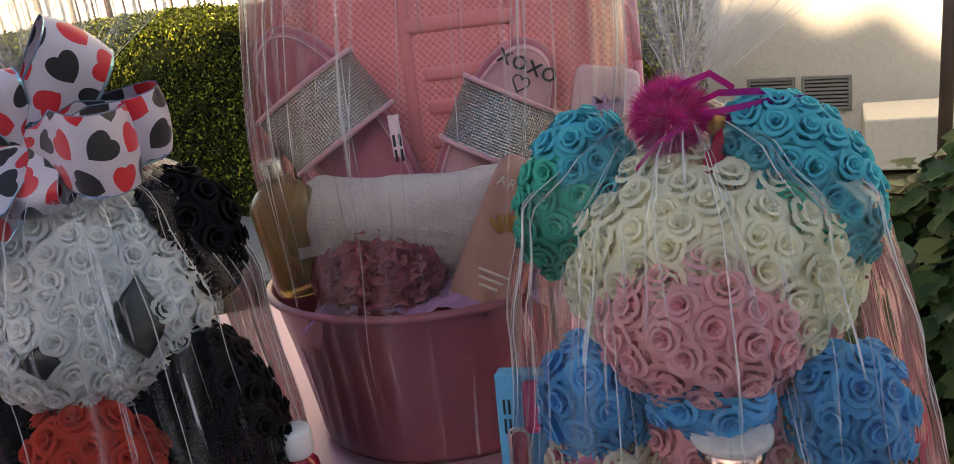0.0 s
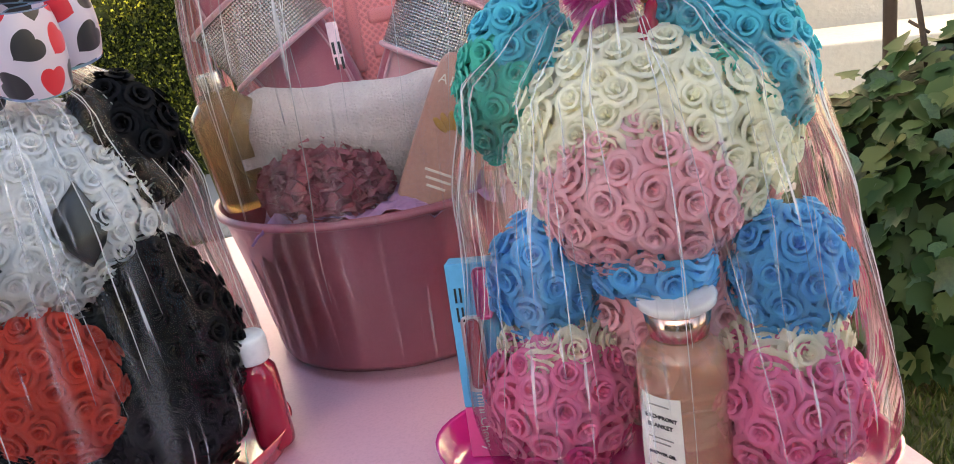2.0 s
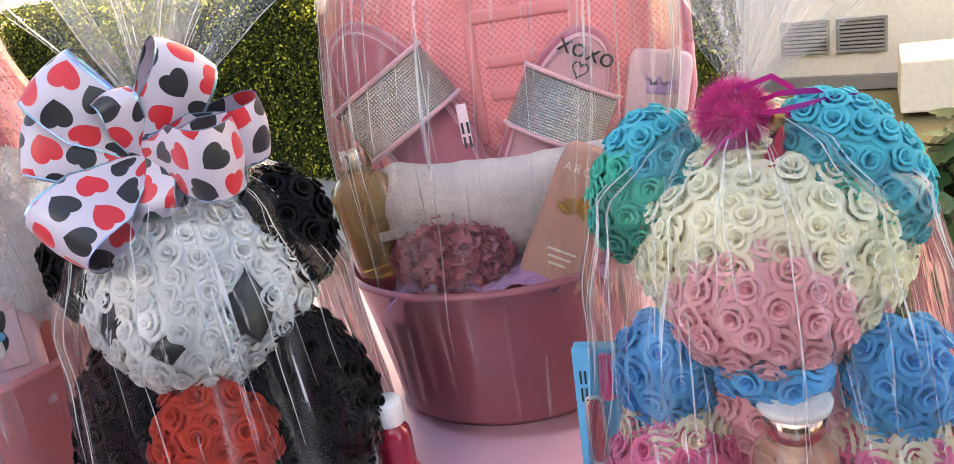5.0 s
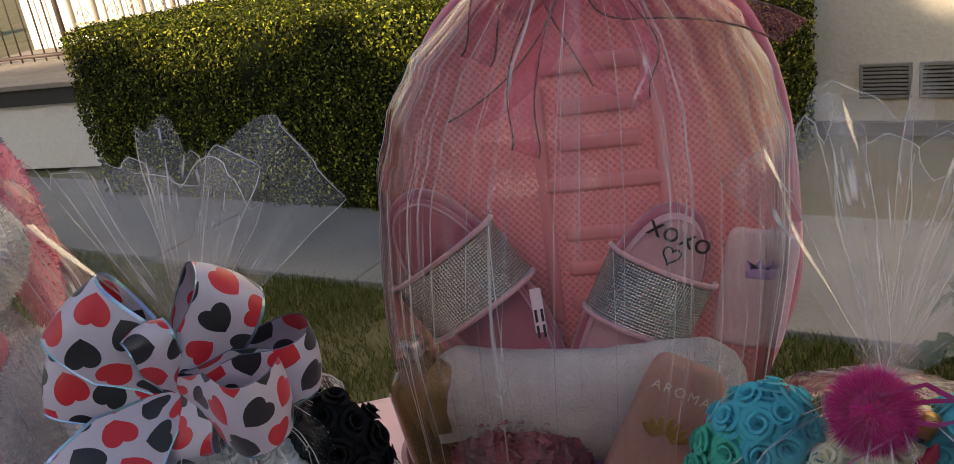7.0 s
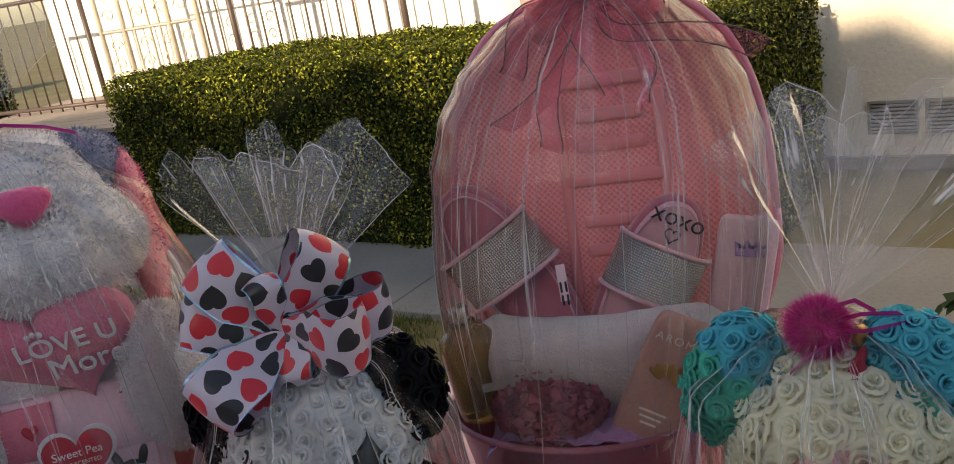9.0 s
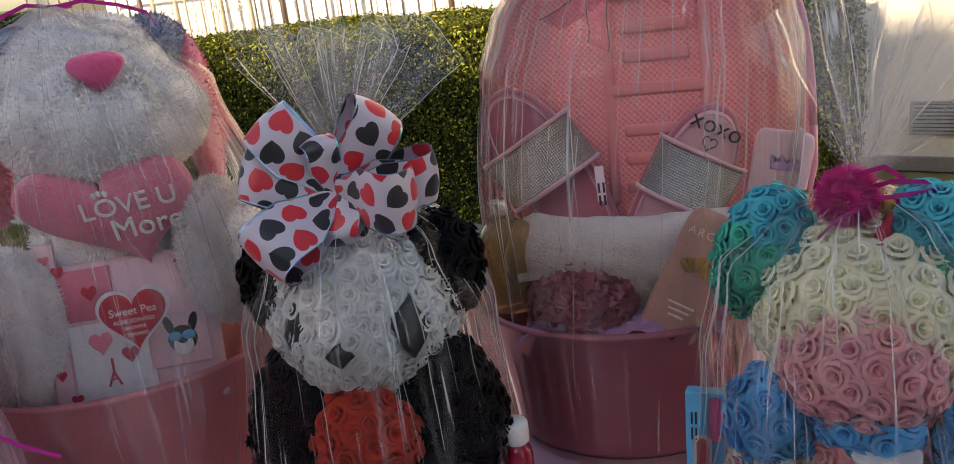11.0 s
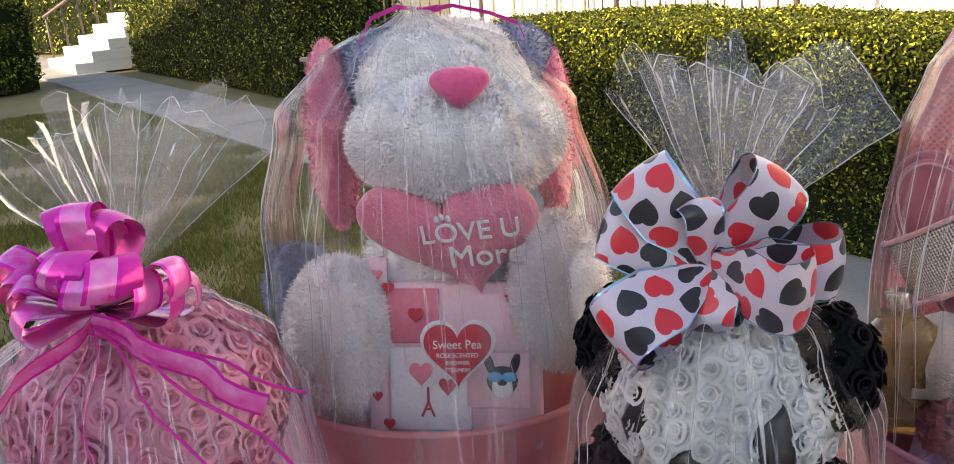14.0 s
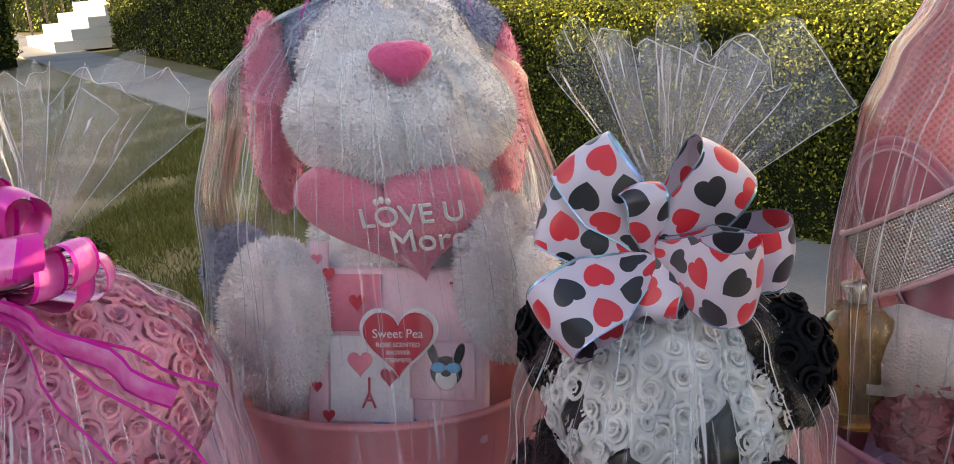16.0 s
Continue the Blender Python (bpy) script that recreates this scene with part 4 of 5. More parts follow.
lobe("head", panda, (0, -0.005, 0.236), (0.094, 0.08, 0.083), FOAM_WHITE, 0.0132, panda_face, 41)
lobe("snout", panda, (-0.009, -0.058, 0.222), (0.05, 0.042, 0.044), FOAM_WHITE, 0.0122, lambda d: None if d.y > 0.3 or (d.x ** 2 + (d.z - 0.05) ** 2 < 0.11) else FOAM_WHITE, 42)
outline_slab("nose", [(x * 1.0, -z) for x, z in eye_shape(0.016, 0.014)], 0.014, BLACK_FILM, panda, pose(-0.008, -0.098, 0.226), "", 0.2, 3, 0.004)
for sx in (-1, 1):
    outline_slab("eye_patch", [(sx * x, z) for x, z in eye_shape(0.021, 0.034)][::sx], 0.022, BLACK_FILM, panda, pose(sx * 0.054 + 0.002, -0.066, 0.238, -6, sx * 8, sx * 32), "black satin eye patch", 0.18, 3, 0.003)
    lobe("ear", panda, (sx * 0.088, 0.0, 0.276), (0.034, 0.026, 0.05), BLACK_FILM, 0.0135, front(FOAM_BLACK, 0.4), 43 + sx)
    lobe("arm", panda, (sx * 0.092, -0.03, 0.128), (0.037, 0.042, 0.076), BLACK_FILM, 0.0142, front(FOAM_BLACK, 0.5), 46 + sx, (0, sx * -14, 0))
    lobe("foot", panda, (sx * 0.072, -0.045, 0.045), (0.046, 0.048, 0.046), BLACK_FILM, 0.0142, front(FOAM_BLACK, 0.5), 49 + sx)
lobe("heart", panda, (-0.004, -0.075, 0.114), (0.047, 0.03, 0.06), FOAM_RED, 0.0138, lambda d: FOAM_RED if d.y < 0.1 else None, 52)
part("paw_pad", ball_bm(0.02, 0.02, 0.028, 14, 10, 0.2, 40), WHITE_CLOTH, panda, "white plush paw", pose(0.122, -0.02, 0.055))

# the pink bear
pink = thing("rose_bear", "baby pink teddy bear of foam roses under clear wrap", "rose bear", pose(-0.825, 0.46, TZ + 0.012, 0, 0, 34))
lobe("head", pink, (0, 0, 0.248), (0.114, 0.095, 0.1), FOAM_BABY, 0.0158, front(FOAM_BABY, 0.6), 60)
lobe("torso", pink, (0, 0.01, 0.1), (0.088, 0.07, 0.11), FOAM_BABY, 0.0158, front(FOAM_BABY, 0.3), 61)
for sx in (-1, 1):
    lobe("arm", pink, (sx * 0.087, -0.03, 0.12), (0.042, 0.042, 0.055), FOAM_BABY, 0.0158, front(FOAM_BABY, 0.5), 63 + sx)
    lobe("foot", pink, (sx * 0.08, -0.06, 0.05), (0.055, 0.05, 0.052), FOAM_BABY, 0.0158, front(FOAM_BABY, 0.5), 66 + sx)


# ---- tubs ----
def tub(name, label, mat, m, a, b, h):
    ob = thing(name, label, "tub", m)
    prof = [(0.0, 0.004), (0.78, 0.004), (0.8, 0.0), (0.82, 0.006), (0.86, h * 0.3), (0.92, h * 0.65), (0.985, h - 0.004), (1.0, h - 0.003),
            (1.012, h + 0.002), (1.005, h + 0.006), (0.99, h + 0.004), (0.97, h - 0.01), (0.89, h * 0.6), (0.8, 0.02), (0.0, 0.016)]
    put("body", lathe_mesh("body", prof, mat, 72, a, b), ob)
    ring = [(1.008 * a * math.cos(2 * math.pi * i / 72), 1.008 * b * math.sin(2 * math.pi * i / 72), h + 0.001) for i in range(73)]
    tube("rim", ring, 0.0042, mat, ob, "rolled rim")
    return ob


TUBL = pose(-0.702, 0.765, TZ + 0.002, 0, 0, 22)
TUBR = pose(-0.095, 0.872, TZ + 0.002, 0, 0, -6)
tub("gift_tub", "coral pink oval metal tub holding a plush dog", TUB_PINK, TUBL, 0.182, 0.13, 0.165)
tub("gift_tub", "dusty pink oval metal tub of spa gifts", TUB_DUSK, TUBR, 0.162, 0.124, 0.168)


# ---- wrapping film ----
def wrap(name, label, m, a, b, profile, tie_z, tie_off, flare, seed, lean=(0, 0), panels=6, nu=220, crumple=1.0):
    """A sheet of film gathered at a tie: skirt from the base to the tie, then a ruff of folded panels that fan out above it.
    profile: (height share, width share); flare: height and half width of the ruff."""
    r = random.Random(seed)
    phases = [(r.choice((3, 4, 5, 7, 9, 11, 13)), r.uniform(0, 6.28), r.uniform(0.3, 1.0)) for _ in range(8)]
    nz = 46
    vs, fs, suv = [], [], []

    def pleat(t, sharp):
        k = 0
        for f, ph, w in phases:
            k += w * (abs(math.sin(f * t * 0.5 + ph)) * 2 - 1.27)
        return k / 4 * sharp

    for j in range(nz + 1):
        q = j / nz
        hi = [p for p in profile if p[0] <= q][-1]
        nx = [p for p in profile if p[0] > q] or [hi]
        f = 0 if nx[0] == hi else (q - hi[0]) / (nx[0][0] - hi[0])
        f = f * f * (3 - 2 * f)
        k0 = hi[1] + (nx[0][1] - hi[1]) * f
        ox, oy = tie_off[0] * q ** 1.5, tie_off[1] * q ** 1.5
        for i in range(nu):
            t = 2 * math.pi * i / nu
            n1 = noise.noise((math.cos(t) * 2.2, math.sin(t) * 2.2, q * 2 + seed)) * 0.06
            k = k0 + n1 * math.sin(math.pi * min(1, q * 1.1)) + pleat(t + 0.1 * q, 0.014 + 0.07 * q ** 3) * max(k0, 0.25)
            k = max(k, 0.03)
            cr = 0.003 * noise.noise((math.cos(t) * 9, math.sin(t) * 9, q * 7 + seed))
            vs.append(((a * k + cr) * math.cos(t) + ox, (b * k + cr) * math.sin(t) + oy, tie_z * q + 0.002))
            suv.append((abs(2 * i / nu - 1) + seed, q))
    fs += grid_faces(nu, nz + 1, True)
    ev, ef = [], []

    def glint_strip(pts, outs, w0):
        base = len(ev)
        for k, (p, o) in enumerate(zip(pts, outs)):
            w = w0 * (0.25 + math.sin(math.pi * (k + 0.4) / len(pts)))
            sd = o.cross(pts[min(k + 1, len(pts) - 1)] - pts[max(k - 1, 0)]).normalized()
            ev.extend([p + o * 0.0006 - sd * w, p + o * (0.0006 + 1.6 * w), p + o * 0.0006 + sd * w])
        for k in range(len(pts) - 1):
            q = base + 3 * k
            ef.extend([(q, q + 1, q + 4, q + 3), (q + 1, q + 2, q + 5, q + 4)])

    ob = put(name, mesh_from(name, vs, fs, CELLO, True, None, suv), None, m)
    ob.visible_shadow = False

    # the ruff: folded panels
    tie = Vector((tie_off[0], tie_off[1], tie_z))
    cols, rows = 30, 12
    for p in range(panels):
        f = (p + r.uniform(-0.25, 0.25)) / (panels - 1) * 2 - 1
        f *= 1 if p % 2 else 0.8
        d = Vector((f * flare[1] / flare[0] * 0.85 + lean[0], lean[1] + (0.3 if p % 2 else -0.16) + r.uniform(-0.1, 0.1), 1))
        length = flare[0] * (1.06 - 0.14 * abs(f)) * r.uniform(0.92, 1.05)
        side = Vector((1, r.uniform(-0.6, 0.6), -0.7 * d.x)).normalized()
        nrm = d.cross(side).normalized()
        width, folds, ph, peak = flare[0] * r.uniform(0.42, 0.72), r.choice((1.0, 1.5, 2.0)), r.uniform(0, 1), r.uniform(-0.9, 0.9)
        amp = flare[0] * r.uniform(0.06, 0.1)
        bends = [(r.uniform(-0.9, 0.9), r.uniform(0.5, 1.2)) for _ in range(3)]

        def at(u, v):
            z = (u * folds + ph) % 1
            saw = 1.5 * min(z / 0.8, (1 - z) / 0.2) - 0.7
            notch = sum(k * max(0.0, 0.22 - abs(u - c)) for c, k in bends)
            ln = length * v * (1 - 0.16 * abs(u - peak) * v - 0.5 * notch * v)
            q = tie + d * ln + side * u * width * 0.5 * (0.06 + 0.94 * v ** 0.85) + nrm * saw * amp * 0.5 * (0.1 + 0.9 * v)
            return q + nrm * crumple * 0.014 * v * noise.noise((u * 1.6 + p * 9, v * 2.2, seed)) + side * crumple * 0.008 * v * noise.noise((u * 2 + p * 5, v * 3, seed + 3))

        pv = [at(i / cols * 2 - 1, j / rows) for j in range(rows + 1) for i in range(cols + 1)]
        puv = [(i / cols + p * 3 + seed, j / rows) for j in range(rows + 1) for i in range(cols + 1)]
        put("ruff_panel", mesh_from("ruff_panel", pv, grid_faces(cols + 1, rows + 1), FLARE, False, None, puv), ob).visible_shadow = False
        for u in (-0.995, 0.995):
            lo = r.uniform(0.1, 0.5)
            glint_strip([at(u, lo + (0.99 - lo) * k / 11) for k in range(12)], [nrm] * 12, r.choice((0.00025, 0.0004)))
        lo = r.uniform(-0.98, 0.2)
        glint_strip([at(lo + (0.98 - lo) * k / 23, 0.99) for k in range(24)], [nrm] * 24, 0.00035)

    def skin(i, j):
        i0, j0 = int(i) % nu, min(int(j), nz - 1)
        fi, fj = i - int(i), j - j0
        p00, p10, p01, p11 = (Vector(vs[jj * nu + ii]) for jj in (j0, j0 + 1) for ii in (i0, (i0 + 1) % nu))
        return p00.lerp(p10, fi).lerp(p01.lerp(p11, fi), fj)

    # White strips laid on the skirt paint the highlights of its creases.
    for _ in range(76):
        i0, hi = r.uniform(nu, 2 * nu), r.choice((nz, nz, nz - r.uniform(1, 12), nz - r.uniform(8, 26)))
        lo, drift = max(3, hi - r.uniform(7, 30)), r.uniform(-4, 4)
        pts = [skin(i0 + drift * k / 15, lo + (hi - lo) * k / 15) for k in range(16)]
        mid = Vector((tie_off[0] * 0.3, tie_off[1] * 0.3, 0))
        glint_strip(pts, [Vector((q.x - mid.x, q.y - mid.y, 0.01)).normalized() for q in pts], r.choice((0.00022, 0.0003, 0.00045)))
    cr = tagged(put("crease_glints", mesh_from("crease_glints", ev, ef, CREASE_GLINT), ob), kind="stuff")
    cr.visible_shadow = False
    return tagged(ob, label, "cellophane wrap", "cellophane wraps")


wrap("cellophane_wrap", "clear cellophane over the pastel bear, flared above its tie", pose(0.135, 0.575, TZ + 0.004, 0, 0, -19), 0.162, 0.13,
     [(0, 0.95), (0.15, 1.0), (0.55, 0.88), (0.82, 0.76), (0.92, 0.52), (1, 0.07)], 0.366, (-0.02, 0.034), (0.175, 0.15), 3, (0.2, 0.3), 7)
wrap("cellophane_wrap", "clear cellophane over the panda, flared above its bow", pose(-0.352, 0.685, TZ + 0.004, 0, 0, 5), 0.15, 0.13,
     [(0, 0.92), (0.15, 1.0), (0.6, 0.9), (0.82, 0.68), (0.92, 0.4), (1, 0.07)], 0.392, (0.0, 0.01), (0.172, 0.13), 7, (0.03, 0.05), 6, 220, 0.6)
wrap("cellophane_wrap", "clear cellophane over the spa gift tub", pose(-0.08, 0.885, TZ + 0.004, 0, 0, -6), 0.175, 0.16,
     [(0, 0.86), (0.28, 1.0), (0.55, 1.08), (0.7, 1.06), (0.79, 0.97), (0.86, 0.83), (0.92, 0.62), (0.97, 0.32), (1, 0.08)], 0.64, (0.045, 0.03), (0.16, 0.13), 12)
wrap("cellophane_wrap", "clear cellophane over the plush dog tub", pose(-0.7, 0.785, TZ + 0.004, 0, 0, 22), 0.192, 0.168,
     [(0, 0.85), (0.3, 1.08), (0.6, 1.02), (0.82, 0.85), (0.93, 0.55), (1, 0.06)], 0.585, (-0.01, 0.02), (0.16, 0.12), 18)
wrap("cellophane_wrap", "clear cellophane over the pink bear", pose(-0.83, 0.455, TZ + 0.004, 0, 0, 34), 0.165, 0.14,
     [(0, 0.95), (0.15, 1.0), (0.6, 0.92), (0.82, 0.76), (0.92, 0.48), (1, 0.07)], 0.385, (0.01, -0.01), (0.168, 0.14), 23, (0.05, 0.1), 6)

# ---- bows ----
def loop_strip(name, parent, d, side, length, height, width, mat, label="", n=22, uv=0.0, cup=0.004, tail=False):
    """One bow loop: out along d and back."""
    d, side = Vector(d).normalized(), Vector(side).normalized()
    up = d.cross(side).normalized()
    side = up.cross(d)
    pts, ws = [], []
    for i in range(n + 1):
        s = i / n
        out = length * max(0.0, math.sin(math.pi * s)) ** 0.75
        pts.append(d * out + up * height * math.sin(2 * math.pi * s) * (0.5 + 0.5 * math.sin(math.pi * s)) + side * 0.004 * math.sin(7 * s + uv * 9))
        ws.append(width * (0.35 + 0.65 * min(1, 2.6 * math.sin(math.pi * s) + 0.0)))
    if mat == HEARTS:
        for e in (-0.5, 0.5):
            strip("edging", [p + side * w * e for p, w in zip(pts, ws)], [side + up * 0.4] * len(pts), 0.003, IRIDEDGE, parent, "iridescent wired edge", 0.0, (0, 0), 3)
    return strip(name, pts, [side] * len(pts), ws, mat, parent, label, cup, (uv, uv * 1.7), 7)


bow = thing("heart_bow", "big white ribbon bow printed with red and black hearts", "bow", pose(-0.352, 0.655, TZ + 0.387, -6, 0, 12) @ Matrix.Scale(0.9, 4))
for i, (d, ln, hh, wd) in enumerate((((-0.62, 0.05, 0.78), 0.108, 0.026, 0.06), ((-0.97, 0.12, 0.24), 0.104, 0.026, 0.056), ((-0.76, -0.38, -0.6), 0.112, 0.03, 0.066),
                                     ((0.56, 0.1, 0.78), 0.102, 0.024, 0.056), ((0.98, 0.15, 0.02), 0.112, 0.028, 0.058), ((0.9, -0.42, -0.16), 0.09, 0.034, 0.068),
                                     ((0.1, -0.25, -0.95), 0.058, 0.016, 0.046), ((-0.24, -0.2, 0.95), 0.06, 0.016, 0.034))):
    ax, ay, az = d
    loop_strip("loop", bow, d, (-az, -0.3, ax), ln, hh, wd, HEARTS, "", 24, 0.137 * i)
part("knot", ball_bm(0.006, 0.008, 0.014, 14, 10), HEARTS, bow, "gathered knot", pose(0, 0.002, 0))

PINKPOS = pose(-0.785, 0.4, TZ + 0.385, 0, 0, 38)
pbow = thing("pull_bow", "shiny magenta and iridescent pink pull bow", "bow", PINKPOS)
rb = random.Random(8)
for i in range(20):
    a = i * 2.4
    e = 0.1 + 0.95 * (i % 4) / 3
    d = Vector((math.cos(a) * math.cos(e), -0.25 + 0.75 * math.sin(a) * math.cos(e), math.sin(e)))
    loop_strip("loop", pbow, d, Vector((math.sin(a), -math.cos(a), 0.15)), rb.uniform(0.06, 0.092), 0.019, 0.027, PULL if i % 3 else MAGENTA, "", 18, 0.0, 0.001)
for i, (dx, dz, ln, wd) in enumerate(((0.95, -0.42, 0.135, 0.027), (0.55, -0.8, 0.22, 0.005), (-0.8, -0.5, 0.16, 0.027), (-0.1, -1, 0.2, 0.005), (0.8, -0.55, 0.25, 0.005), (0.95, -0.25, 0.17, 0.004), (-0.45, -0.9, 0.2, 0.005))):
    pts = [Vector((dx, -0.35 - 0.05 * k / 10, dz - 0.05 * k / 10)) * ln * k / 10 + Vector((0.006 * math.sin(k * 1.3), -0.03, 0)) for k in range(11)]
    strip("tail", pts, [(0.4, -0.4, 0.8)] * 11, wd, PULL if wd > 0.01 else MAGENTA, pbow, "", 0.001)

pom = thing("pompom_charm", "magenta fluffy pompom with ribbon and lip gloss tube", "charm", pose(0.13, 0.613, TZ + 0.364, 0, 0, -12))
rf = np.random.default_rng(4)
dirs = rf.normal(0, 1, (15000, 3))
dirs /= np.linalg.norm(dirs, axis=1)[:, None]
c0 = np.array((-0.012, -0.02, -0.002))
tip = c0 + dirs * rf.uniform(0.021, 0.031, (15000, 1)) + rf.normal(0, 0.002, (15000, 3))
sd = np.cross(dirs, rf.normal(0, 1, (15000, 3)))
sd /= np.linalg.norm(sd, axis=1)[:, None]
tri = np.stack([c0 + dirs * 0.008 - sd * 0.0005, c0 + dirs * 0.008 + sd * 0.0005, tip], 1).reshape(-1, 3)
put("pompom", fast_mesh("pompom", tri, np.arange(len(tri)).reshape(-1, 3), FLUFF), pom)
part("core", ball_bm(0.02, 0.02, 0.02, 16, 10, 0.3, 60), FLUFF, pom, "", pose(*c0))
put("gloss_tube", lathe_mesh("gloss_tube", [(0, 0), (0.0055, 0.001), (0.0065, 0.004), (0.0065, 0.045), (0.004, 0.047), (0.004, 0.055), (0.0, 0.064)], RED_GEL, 20), pom, pose(0.006, -0.03, -0.066, 12, 14, 0), "clear hot pink gloss tube")
put("gloss_cap", lathe_mesh("gloss_cap", [(0, 0), (0.0055, 0.0), (0.0055, 0.014), (0, 0.015)], GOLD, 20), pom, pose(0.017, -0.022, -0.014, 12, 14, 0), "gold cap")
for i, pts in enumerate(([(0, -0.02, 0.004), (0.02, -0.03, 0.014), (0.045, -0.025, 0.012), (0.062, -0.02, -0.002), (0.04, -0.025, -0.006), (0.005, -0.03, 0.0)],
                         [(0, -0.03, 0.0), (-0.01, -0.035, 0.02), (0.015, -0.035, 0.028), (0.03, -0.03, 0.016)],
                         [(0.0, -0.04, -0.004), (-0.02, -0.05, -0.012), (-0.035, -0.045, -0.03)],
                         [(0.0, -0.03, 0.0), (0.02, -0.04, 0.004), (0.05, -0.03, 0.006), (0.075, -0.02, 0.004)])):
    fine = []
    for k in range(len(pts) - 1):
        a, b = Vector(pts[k]), Vector(pts[k + 1])
        fine += [a.lerp(b, q / 4) for q in range(4)]
    fine.append(Vector(pts[-1]))
    strip("ribbon", fine, [(0.1, -0.5, 0.85)] * len(fine), 0.006, MAGENTA, pom, "", 0.0, (0, 0), 3)

obow = thing("organza_bow", "sheer pink organza bow with beaded edges", "bow", pose(-0.028, 0.885, TZ + 0.625, 0, 0, -4))
for i, (ax, az) in enumerate(((-1, 0.35), (1, 0.3), (-0.8, -0.2), (0.85, -0.15), (-0.5, 0.8), (0.5, 0.8))):
    loop_strip("loop", obow, (ax, -0.35, az), (-az * 0.4, -0.6, 0.7), 0.075, 0.022, 0.04, TULLE, "", 20, 0.1 * i, 0.004)
for i, (dx, dz, ln, both) in enumerate(((-0.9, -0.4, 0.125, True), (-0.62, -0.72, 0.15, False), (-0.5, -0.95, 0.16, True), (0.4, -0.95, 0.14, False), (0.92, -0.55, 0.15, True), (0.8, -0.2, 0.1, False), (-0.1, -1.0, 0.09, False))):
    curl = 0.022 * (1 if i % 2 else -1)
    pts = [Vector((dx, -0.3, dz)) * ln * k / 14 + Vector((curl * math.sin(k * 0.3), -0.012 * math.sin(k * 0.2), 0.016 * math.sin(k * 0.33 + i))) for k in range(15)]
    across = Vector((0.5, -0.4, 0.5)) if dx > 0 else Vector((-0.55, -0.4, 0.4))
    strip("tail", pts, [across] * 15, [0.01 + 0.018 * min(1, k / 6) for k in range(15)], TULLE, obow, "", 0.003)
    for e in ((1, -1) if both else (1,)):
        tube("beaded_edge", [p + across.normalized() * e * (0.005 + 0.009 * min(1, k / 6)) for k, p in enumerate(pts)], 0.0009, BEADS, obow, "dark beaded edge", 6)

tape = thing("curling_ribbon", "thin magenta ribbon tied round the film", "ribbon", pose(-0.715, 0.83, TZ + 0.59, 0, 0, 22))
for pts in ([(-0.0, -0.012, 0), (-0.03, -0.03, 0.006), (-0.06, -0.03, -0.004), (-0.075, -0.035, -0.03), (-0.072, -0.04, -0.06), (-0.055, -0.05, -0.075)],
            [(0, -0.012, 0), (0.03, -0.03, 0.004), (0.07, -0.03, -0.006), (0.1, -0.035, -0.018), (0.11, -0.04, -0.04)],
            [(-0.012, 0, 0), (0, -0.014, -0.002), (0.014, -0.003, 0), (0.008, 0.01, 0.002), (-0.012, 0, 0)]):
    fine = []
    for k in range(len(pts) - 1):
        fine += [Vector(pts[k]).lerp(Vector(pts[k + 1]), q / 5) for q in range(5)]
    strip("ribbon", fine, [(0.0, -0.6, 0.8)] * len(fine), 0.006, MAGENTA, tape, "", 0.0005, (0, 0), 3)


